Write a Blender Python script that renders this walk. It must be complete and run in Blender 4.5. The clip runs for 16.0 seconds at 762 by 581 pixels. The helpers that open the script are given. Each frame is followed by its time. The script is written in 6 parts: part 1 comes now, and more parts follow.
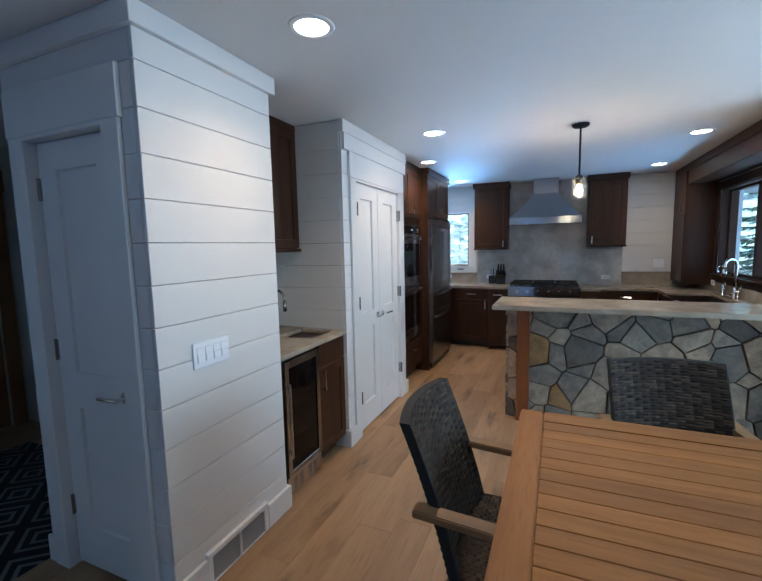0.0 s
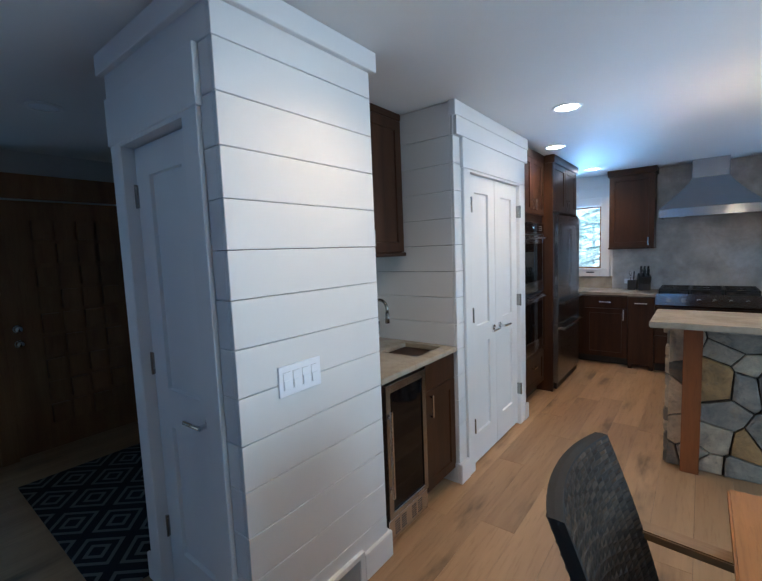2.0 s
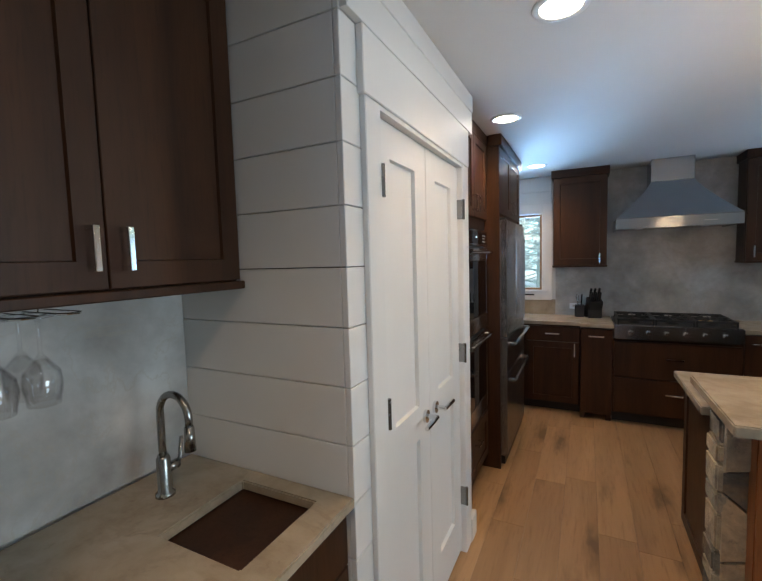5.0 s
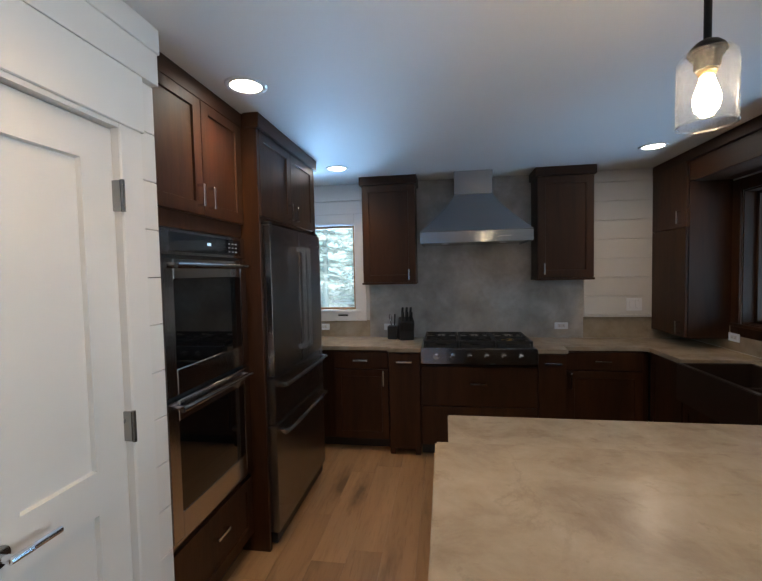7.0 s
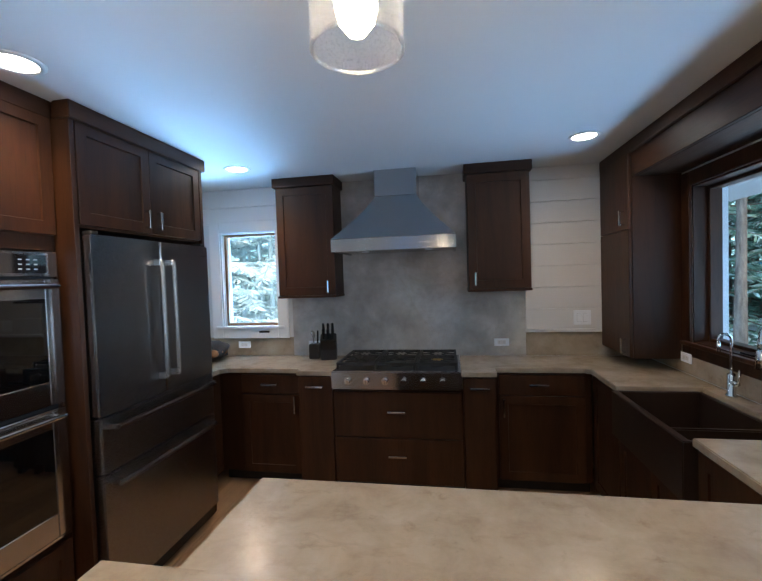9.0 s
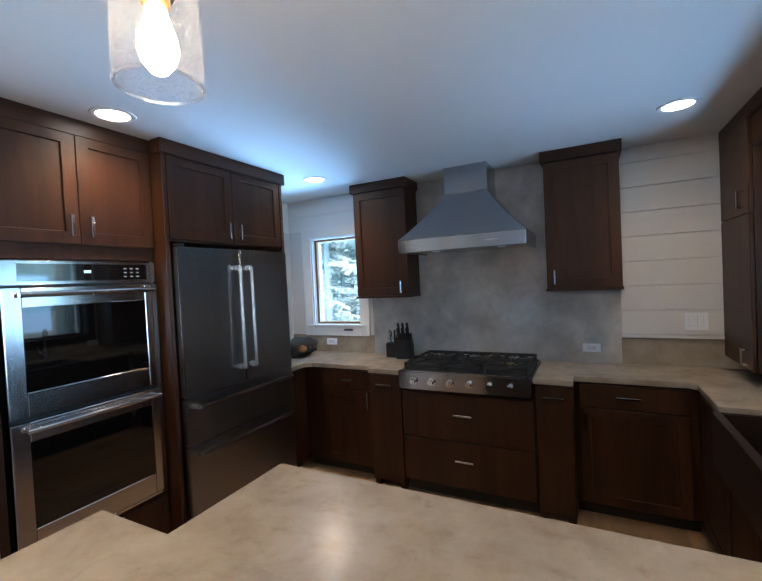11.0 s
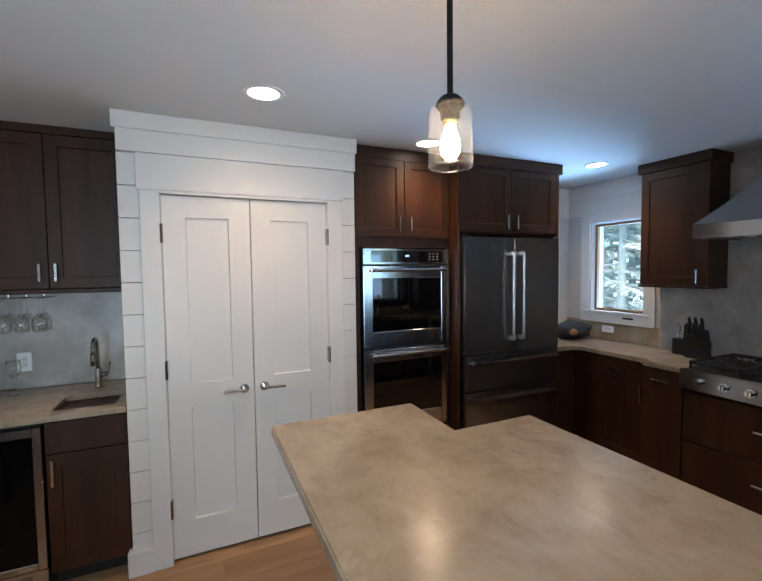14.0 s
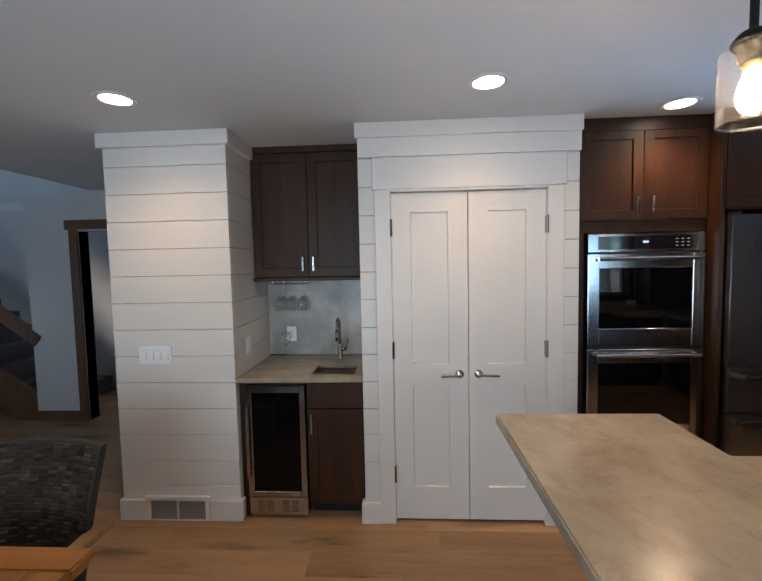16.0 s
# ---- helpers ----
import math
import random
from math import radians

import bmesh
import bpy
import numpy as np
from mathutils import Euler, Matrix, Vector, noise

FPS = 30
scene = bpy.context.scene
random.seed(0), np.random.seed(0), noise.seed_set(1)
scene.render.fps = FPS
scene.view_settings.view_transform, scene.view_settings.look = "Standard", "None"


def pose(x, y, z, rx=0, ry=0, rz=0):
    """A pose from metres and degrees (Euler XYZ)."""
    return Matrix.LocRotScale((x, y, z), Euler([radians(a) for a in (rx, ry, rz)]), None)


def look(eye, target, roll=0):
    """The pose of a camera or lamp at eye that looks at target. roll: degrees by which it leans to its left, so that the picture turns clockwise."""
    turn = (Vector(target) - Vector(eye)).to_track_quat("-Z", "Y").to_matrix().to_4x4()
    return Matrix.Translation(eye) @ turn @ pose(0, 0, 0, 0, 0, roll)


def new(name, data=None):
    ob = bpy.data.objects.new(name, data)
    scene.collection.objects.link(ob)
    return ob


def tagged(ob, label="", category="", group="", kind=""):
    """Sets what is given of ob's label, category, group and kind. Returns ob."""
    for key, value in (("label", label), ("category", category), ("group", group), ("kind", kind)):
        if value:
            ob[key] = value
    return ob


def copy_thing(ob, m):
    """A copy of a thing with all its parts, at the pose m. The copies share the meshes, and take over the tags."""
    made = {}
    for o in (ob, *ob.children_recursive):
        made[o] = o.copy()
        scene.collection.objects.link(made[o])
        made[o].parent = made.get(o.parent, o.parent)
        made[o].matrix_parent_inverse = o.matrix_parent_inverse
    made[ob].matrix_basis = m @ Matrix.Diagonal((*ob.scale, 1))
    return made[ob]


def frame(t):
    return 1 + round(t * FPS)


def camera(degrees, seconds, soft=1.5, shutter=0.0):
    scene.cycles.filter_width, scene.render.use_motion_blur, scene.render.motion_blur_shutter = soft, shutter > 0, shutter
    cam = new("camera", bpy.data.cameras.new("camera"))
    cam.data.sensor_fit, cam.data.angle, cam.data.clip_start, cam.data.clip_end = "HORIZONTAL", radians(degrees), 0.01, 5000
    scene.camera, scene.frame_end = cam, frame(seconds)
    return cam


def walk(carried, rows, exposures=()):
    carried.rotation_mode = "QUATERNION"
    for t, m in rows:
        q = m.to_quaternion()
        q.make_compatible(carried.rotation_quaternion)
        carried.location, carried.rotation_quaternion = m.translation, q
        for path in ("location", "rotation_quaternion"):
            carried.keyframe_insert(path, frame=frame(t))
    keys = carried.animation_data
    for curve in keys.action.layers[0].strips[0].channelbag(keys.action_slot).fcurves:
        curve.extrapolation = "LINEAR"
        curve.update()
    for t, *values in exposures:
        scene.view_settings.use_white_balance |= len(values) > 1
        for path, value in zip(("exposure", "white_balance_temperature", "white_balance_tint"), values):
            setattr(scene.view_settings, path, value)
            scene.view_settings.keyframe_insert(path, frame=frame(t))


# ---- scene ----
cam = camera(86.0, 16.0)
PATH = [
    (0, (-0.006, -0.041, 1.528), (-0.794, 1.784, 1.314), -1.2),
    (0.5, (-0.019, -0.02, 1.518), (-0.846, 1.788, 1.304), -1.4),
    (1, (-0.031, 0.051, 1.514), (-1.011, 1.782, 1.297), -1.4),
    (1.5, (-0.137, 0.173, 1.525), (-1.258, 1.816, 1.316), -1.7),
    (2, (-0.228, 0.307, 1.536), (-1.459, 1.872, 1.347), -2.3),
    (2.5, (-0.321, 0.514, 1.545), (-1.658, 1.991, 1.368), -2.3),
    (3, (-0.393, 0.675, 1.553), (-1.846, 2.042, 1.406), -1.9),
    (3.2, (-0.449, 0.739, 1.549), (-1.921, 2.085, 1.402), -1.8),
    (5.3, (-0.876, 1.796, 1.58), (-1.64, 3.64, 1.455), -1.5),
    (5.5, (-0.849, 1.869, 1.563), (-1.531, 3.746, 1.462), -1.5),
    (6, (-0.785, 2.124, 1.569), (-1.252, 4.066, 1.467), -2.0),
    (6.5, (-0.567, 2.332, 1.575), (-0.964, 4.29, 1.486), -1.2),
    (7, (-0.432, 2.564, 1.565), (-0.738, 4.538, 1.473), -1.2),
    (7.5, (-0.296, 2.78, 1.588), (-0.488, 4.769, 1.515), -1.4),
    (8, (-0.077, 2.9, 1.576), (-0.239, 4.892, 1.502), -1.9),
    (8.2, (0.013, 2.929, 1.583), (-0.177, 4.919, 1.508), -1.8),
    (10.3, (0.481, 3.267, 1.605), (-0.199, 5.147, 1.563), -2.6),
    (10.5, (0.538, 3.26, 1.601), (-0.219, 5.11, 1.554), -2.6),
    (11, (0.646, 3.203, 1.594), (-0.268, 4.981, 1.546), -2.8),
    (11.5, (0.79, 3.126, 1.597), (-0.22, 4.851, 1.531), -2.5),
    (12, (0.919, 3.121, 1.606), (-0.167, 4.799, 1.534), -2.5),
    (12.5, (1.002, 3.123, 1.601), (-0.255, 4.677, 1.541), -1.9),
    (13, (1.024, 3.088, 1.597), (-0.46, 4.428, 1.539), -1.4),
    (13.5, (1.027, 3.024, 1.607), (-0.661, 4.095, 1.533), -0.9),
    (14, (1.024, 2.977, 1.613), (-0.799, 3.792, 1.511), -0.7),
    (14.5, (1.019, 2.938, 1.61), (-0.907, 3.464, 1.49), -0.8),
    (15, (1.015, 2.905, 1.608), (-0.963, 3.171, 1.477), -1.0),
    (15.5, (1.012, 2.891, 1.6), (-0.983, 2.962, 1.476), -1.1),
    (16, (1.01, 2.874, 1.604), (-0.983, 2.764, 1.477), -1.2),
]
EXPOSURES = [(0, 0.32, 5900, 8), (2.0, 0.36, 5900, 8), (3.0, 0.17, 6350, 10), (5.5, 0.16, 7250, 11), (7.0, -0.14, 7100, 11), (7.5, 0.13, 6650, 10), (8.0, 0.27, 6350, 9), (10.5, 0.42, 6300, 9), (11.5, 0.13, 6400, 9.5), (12.5, 0.03, 6450, 10), (14.5, -0.08, 7100, 14), (16, -0.12, 7150, 15)]
walk(cam, [(t, look(eye, target, roll)) for t, eye, target, roll in PATH], EXPOSURES)
# world and lights
world = bpy.data.worlds.new("world")
scene.world = world
world.use_nodes = True
_wn = world.node_tree.nodes
_sky = _wn.new("ShaderNodeTexSky")
_sky.sky_type, _sky.sun_disc = "NISHITA", False
_sky.sun_elevation, _sky.sun_rotation = radians(35), radians(150)
world.node_tree.links.new(_sky.outputs[0], _wn["Background"].inputs[0])
_wn["Background"].inputs[1].default_value = 0.12

_sun = new("sun", bpy.data.lights.new("sun", "SUN"))
_sun.data.energy, _sun.data.angle, _sun.data.color = 5.0, radians(12), (1, 0.96, 0.9)
_sun.matrix_world = look((4, -9, 9), (0, 0, 0))

CAN_WATTS, PENDANT_WATTS = 35.0, 6.0
CAN_COLOR, PENDANT_COLOR = (1.0, 0.69, 0.41), (1.0, 0.72, 0.44)
DAY = (0.26, 0.56, 1.0)


def daylight_fill(eye, up, w, h, watts, color=DAY):
    """An added area lamp standing in for daylight, aimed along a direction."""
    d = bpy.data.lights.new("daylight_fill", "AREA")
    d.shape, d.size, d.size_y, d.energy, d.color = "RECTANGLE", w, h, watts, color
    ob = new("daylight_fill", d)
    ob.matrix_world = look(eye, Vector(eye) + Vector(up))
    return ob


# lamps added outside below the sills, standing in for light off the snow
daylight_fill((-1.55, 8.3, 0.42), (0, -1, 0.5), 2.4, 0.9, 380)
daylight_fill((-1.5, 10.6, 0.45), (0, -1, 0.3), 3.4, 0.8, 1500)
daylight_fill((-3.9, 6.06, 0.40), (1, 0, 0.5), 2.0, 0.9, 70)
daylight_fill((3.4, 5.2, 0.15), (-1, 0, 0.75), 2.2, 0.8, 90)
# lamp added outside the sink window, thrown level onto the west cabinets
daylight_fill((3.4, 5.2, 1.5), (-1, 0, 0.04), 2.2, 0.8, 22)
# lamps added at the unseen dining windows, east then south
daylight_fill((2.98, 2.12, 1.35), (-1, 0.05, 0.75), 1.55, 1.7, 72, (0.58, 0.79, 1.0))
daylight_fill((-0.9, -2.8, 1.1), (-0.3, 0.9, 0.9), 0.65, 0.6, 6.0, (0.05, 0.36, 1.0))
# lamp added above the north window, standing in for sky light on its counter
daylight_fill((-1.57, 6.98, 2.95), (0, -0.42, -1), 1.0, 0.45, 850)
# lamp added in the stairwell's unseen opening, then one in the sidelight
daylight_fill((-3.0, -3.0, 3.1), (-0.7, 0.7, 0.05), 1.1, 0.65, 4.5, (0.28, 0.56, 1.0))
daylight_fill((-4.52, 0.67, 0.40), (-0.4, 0, 0.9), 0.28, 0.06, 1)

# ---- materials ----
MATS = {}


def nodes_of(name, rough=0.5, metal=0.0, color=(0.8, 0.8, 0.8), spec=0.5):
    m = bpy.data.materials.new(name)
    m.use_nodes = True
    nt = m.node_tree
    b = nt.nodes["Principled BSDF"]
    b.inputs["Base Color"].default_value = (*color, 1)
    b.inputs["Roughness"].default_value = rough
    b.inputs["Metallic"].default_value = metal
    b.inputs["Specular IOR Level"].default_value = spec
    MATS[name] = m
    return m, nt, b


def coords(nt, scale=(1, 1, 1), rot=(0, 0, 0), per_object=0.0):
    tc = nt.nodes.new("ShaderNodeTexCoord")
    mp = nt.nodes.new("ShaderNodeMapping")
    mp.inputs["Scale"].default_value = scale
    mp.inputs["Rotation"].default_value = rot
    nt.links.new(tc.outputs["Object"], mp.inputs["Vector"])
    if per_object:
        oi = nt.nodes.new("ShaderNodeObjectInfo")
        mul = nt.nodes.new("ShaderNodeMath")
        mul.operation = "MULTIPLY"
        mul.inputs[1].default_value = per_object
        nt.links.new(oi.outputs["Random"], mul.inputs[0])
        nt.links.new(mul.outputs[0], mp.inputs["Location"])
    return mp.outputs[0]


def noise_tex(nt, vec, scale, detail=4, rough=0.55, dist=0.0):
    n = nt.nodes.new("ShaderNodeTexNoise")
    n.inputs["Scale"].default_value = scale
    n.inputs["Detail"].default_value = detail
    n.inputs["Roughness"].default_value = rough
    n.inputs["Distortion"].default_value = dist
    nt.links.new(vec, n.inputs["Vector"])
    return n.outputs["Fac"]


def ramp(nt, fac, stops):
    r = nt.nodes.new("ShaderNodeValToRGB")
    el = r.color_ramp.elements
    while len(el) < len(stops):
        el.new(0.5)
    for e, (p, c) in zip(el, stops):
        e.position, e.color = p, (*c, 1)
    nt.links.new(fac, r.inputs[0])
    return r.outputs[0]


def mix(nt, a, b, fac, mode="MIX"):
    m = nt.nodes.new("ShaderNodeMix")
    m.data_type, m.blend_type = "RGBA", mode
    for sock, v in ((m.inputs[6], a), (m.inputs[7], b)):
        if isinstance(v, tuple):
            sock.default_value = (*v, 1)
        else:
            nt.links.new(v, sock)
    if isinstance(fac, (int, float)):
        m.inputs[0].default_value = fac
    else:
        nt.links.new(fac, m.inputs[0])
    return m.outputs[2]


def bump(nt, b, height, strength=0.2, distance=0.002):
    n = nt.nodes.new("ShaderNodeBump")
    n.inputs["Strength"].default_value = strength
    n.inputs["Distance"].default_value = distance
    nt.links.new(height, n.inputs["Height"])
    nt.links.new(n.outputs[0], b.inputs["Normal"])


def rough_var(nt, b, fac, lo, hi):
    mr = nt.nodes.new("ShaderNodeMapRange")
    mr.inputs["To Min"].default_value, mr.inputs["To Max"].default_value = lo, hi
    nt.links.new(fac, mr.inputs[0])
    nt.links.new(mr.outputs[0], b.inputs["Roughness"])


def paint(name, color, rough=0.45, var=0.06, grain=60):
    m, nt, b = nodes_of(name, rough)
    v = coords(nt)
    big, fine = noise_tex(nt, v, 1.7, 3), noise_tex(nt, v, grain, 3)
    lo = tuple(c * (1 - var) for c in color)
    nt.links.new(ramp(nt, big, [(0.3, lo), (0.7, color)]), b.inputs["Base Color"])
    rough_var(nt, b, fine, rough - 0.06, rough + 0.08)
    bump(nt, b, fine, 0.12, 0.001)
    return m


def wood(name, dark, light, axis="z", rough=0.35, grain=1.0, per_object=7.0, knots=0.0, coat=0.0, vary=0.0, spec=0.5):
    m, nt, b = nodes_of(name, rough, spec=spec)
    s = {"x": (0.09, 1, 1), "y": (1, 0.09, 1), "z": (1, 1, 0.09)}[axis]
    v = coords(nt, s, per_object=per_object)
    broad = noise_tex(nt, v, 9 * grain, 4, 0.6, 0.6)
    fine = noise_tex(nt, v, 110 * grain, 3, 0.6)
    mid = tuple((p + q) / 2 for p, q in zip(dark, light))
    col = ramp(nt, broad, [(0.28, dark), (0.5, mid), (0.74, light)])
    col = mix(nt, col, tuple(c * 0.7 for c in dark), ramp(nt, fine, [(0.52, (0, 0, 0)), (0.75, (0.45, 0.45, 0.45))]))
    if vary:
        oi = nt.nodes.new("ShaderNodeObjectInfo")
        tone = ramp(nt, oi.outputs["Random"], [(0.0, (1 - vary, 1 - vary * 1.1, 1 - vary * 1.25)), (1.0, (1 + vary, 1 + vary, 1 + vary * 0.9))])
        col = mix(nt, col, tone, 1.0, "MULTIPLY")
    if knots:
        vo = nt.nodes.new("ShaderNodeTexVoronoi")
        vo.inputs["Scale"].default_value = 1.0
        kv = coords(nt, {"x": (1.1, 4.2, 1), "y": (4.2, 1.1, 1), "z": (3, 3, 1)}[axis], per_object=13.0)
        wob = nt.nodes.new("ShaderNodeVectorMath")
        wob.operation = "ADD"
        nz = nt.nodes.new("ShaderNodeTexNoise")
        nz.inputs["Scale"].default_value = 6
        nt.links.new(kv, nz.inputs["Vector"])
        sc = nt.nodes.new("ShaderNodeVectorMath")
        sc.operation = "SCALE"
        sc.inputs["Scale"].default_value = 0.35
        nt.links.new(nz.outputs["Color"], sc.inputs[0])
        nt.links.new(kv, wob.inputs[0])
        nt.links.new(sc.outputs[0], wob.inputs[1])
        nt.links.new(wob.outputs[0], vo.inputs["Vector"])
        k = ramp(nt, vo.outputs["Distance"], [(0.08, (knots,) * 3), (0.16, (knots * 0.5,) * 3), (0.30, (0, 0, 0))])
        col = mix(nt, col, tuple(c * 0.42 for c in dark), k)
    nt.links.new(col, b.inputs["Base Color"])
    rough_var(nt, b, fine, rough - 0.05, rough + 0.1)
    bump(nt, b, fine, 0.12, 0.001)
    if coat:
        b.inputs["Coat Weight"].default_value = coat
        b.inputs["Coat Roughness"].default_value = 0.25
    return m


def metal(name, color, rough=0.25, brush=None, stretch=0.0):
    m, nt, b = nodes_of(name, rough, 1.0, color)
    v = coords(nt, brush or (1, 1, 1))
    f = noise_tex(nt, v, 90 if brush else 30, 3)
    rough_var(nt, b, f, max(rough - 0.06, 0.02), rough + 0.09)
    if brush:
        bump(nt, b, f, 0.05, 0.0006)
    if stretch:
        tg = nt.nodes.new("ShaderNodeTangent")
        tg.direction_type, tg.axis = "RADIAL", "Z"
        nt.links.new(tg.outputs[0], b.inputs["Tangent"])
        b.inputs["Anisotropic"].default_value, b.inputs["Anisotropic Rotation"].default_value = stretch, 0.25
    return m


paint("shiplap_white", (0.74, 0.735, 0.72), 0.42)
paint("trim_white", (0.76, 0.755, 0.745), 0.38)
paint("ceiling_white", (0.72, 0.72, 0.71), 0.85, 0.03, 140)
paint("wall_grey", (0.62, 0.63, 0.63), 0.7, 0.05, 90)
paint("vent_grey", (0.36, 0.36, 0.355), 0.5, 0.06)
paint("plastic_white", (0.86, 0.89, 0.93), 0.3, 0.02)
paint("black_plastic", (0.012, 0.012, 0.013), 0.4, 0.1)
paint("cast_iron", (0.014, 0.014, 0.015), 0.6, 0.2, 200)
paint("black_metal", (0.012, 0.012, 0.012), 0.6, 0.1)
MATS["black_metal"].node_tree.nodes["Principled BSDF"].inputs["Specular IOR Level"].default_value = 0.15
paint("shadow_gap", (0.03, 0.028, 0.026), 0.9, 0.1)
paint("dark_room", (0.10, 0.10, 0.11), 0.9, 0.1)
CAB_D, CAB_L = (0.023, 0.0084, 0.0034), (0.061, 0.0224, 0.0085)
wood("cabinet_wood", CAB_D, CAB_L, "z", 0.42, 1.0, 7.0, spec=0.3)
wood("cabinet_wood_h", CAB_D, CAB_L, "y", 0.42, 1.0, 7.0, spec=0.3)
wood("cabinet_wood_x", CAB_D, CAB_L, "x", 0.42, 1.0, 7.0, spec=0.3)
wood("oak_floor", (0.265, 0.150, 0.074), (0.41, 0.255, 0.136), "y", 0.42, 0.55, 19.0, 0.9, 0.0, 0.12)
wood("teak_x", (0.26, 0.090, 0.013), (0.46, 0.188, 0.036), "x", 0.48, 1.2, 9.0, 0.0, 0.0, 0.14)
wood("teak_y", (0.27, 0.092, 0.014), (0.43, 0.168, 0.032), "y", 0.48, 1.2, 9.0, 0.0, 0.0, 0.1)
wood("arm_wood", (0.20, 0.105, 0.042), (0.33, 0.19, 0.085), "x", 0.4, 1.2, 9.0)
wood("post_wood", (0.16, 0.048, 0.015), (0.26, 0.085, 0.026), "z", 0.36, 1.0, 5.0)
wood("door_wood", (0.21, 0.095, 0.038), (0.34, 0.17, 0.07), "z", 0.45, 1.0, 9.0)
wood("trim_wood", (0.11, 0.052, 0.022), (0.18, 0.09, 0.04), "z", 0.45, 1.0, 9.0)
metal("stainless", (0.58, 0.58, 0.59), 0.13, (1, 1, 40), 0.6)
metal("hood_steel", (0.40, 0.41, 0.425), 0.16, (1, 1, 40), 0.75)
metal("hinge_steel", (0.26, 0.26, 0.26), 0.3)
metal("stainless_v", (0.60, 0.60, 0.60), 0.26, (40, 40, 1))
metal("black_stainless", (0.31, 0.31, 0.32), 0.26, (1, 1, 40), 0.75)
metal("chrome", (0.78, 0.78, 0.78), 0.10)
metal("nickel", (0.66, 0.65, 0.63), 0.2)
metal("dark_nickel", (0.33, 0.325, 0.31), 0.24)
metal("brass", (0.62, 0.42, 0.18), 0.3)


def make_counter():
    m, nt, b = nodes_of("quartzite", 0.2)
    v = coords(nt)
    cloud = noise_tex(nt, v, 5.5, 7, 0.66, 0.35)
    base = ramp(nt, cloud, [(0.3, (0.284, 0.227, 0.165)), (0.5, (0.368, 0.308, 0.232)), (0.72, (0.44, 0.375, 0.296))])
    vein = noise_tex(nt, v, 2.0, 7, 0.62, 0.7)
    vm = ramp(nt, vein, [(0.47, (0, 0, 0)), (0.5, (0.2, 0.2, 0.2)), (0.52, (0, 0, 0))])
    gate = ramp(nt, noise_tex(nt, v, 2.7, 2), [(0.5, (0, 0, 0)), (0.62, (1, 1, 1))])
    vm = mix(nt, vm, gate, 1.0, "MULTIPLY")
    col = mix(nt, base, (0.16, 0.12, 0.085), vm)
    fleck = ramp(nt, noise_tex(nt, v, 13, 5, 0.7, 0.4), [(0.60, (0, 0, 0)), (0.72, (0.4, 0.4, 0.4))])
    col = mix(nt, col, (0.20, 0.145, 0.09), fleck)
    nick = ramp(nt, noise_tex(nt, coords(nt, (1, 2.0, 1)), 9, 6, 0.62, 0.25), [(0.56, (0, 0, 0)), (0.74, (0.28, 0.28, 0.28))])
    col = mix(nt, col, (0.17, 0.115, 0.065), nick)
    nt.links.new(col, b.inputs["Base Color"])
    rough_var(nt, b, noise_tex(nt, v, 24, 4), 0.15, 0.30)
    bump(nt, b, noise_tex(nt, v, 7, 3), 0.12, 0.004)


def make_splash():
    m, nt, b = nodes_of("grey_stone_slab", 0.35)
    v = coords(nt)
    cloud = noise_tex(nt, v, 3.4, 6, 0.58, 0.15)
    col = ramp(nt, cloud, [(0.30, (0.27, 0.255, 0.235)), (0.5, (0.42, 0.405, 0.385)), (0.70, (0.62, 0.61, 0.59))])
    vein = noise_tex(nt, v, 1.7, 6, 0.6, 2.0)
    vm = ramp(nt, vein, [(0.488, (0, 0, 0)), (0.5, (0.35, 0.35, 0.35)), (0.512, (0, 0, 0))])
    nt.links.new(mix(nt, col, (0.42, 0.36, 0.28), vm), b.inputs["Base Color"])
    rough_var(nt, b, noise_tex(nt, v, 30, 4), 0.26, 0.42)


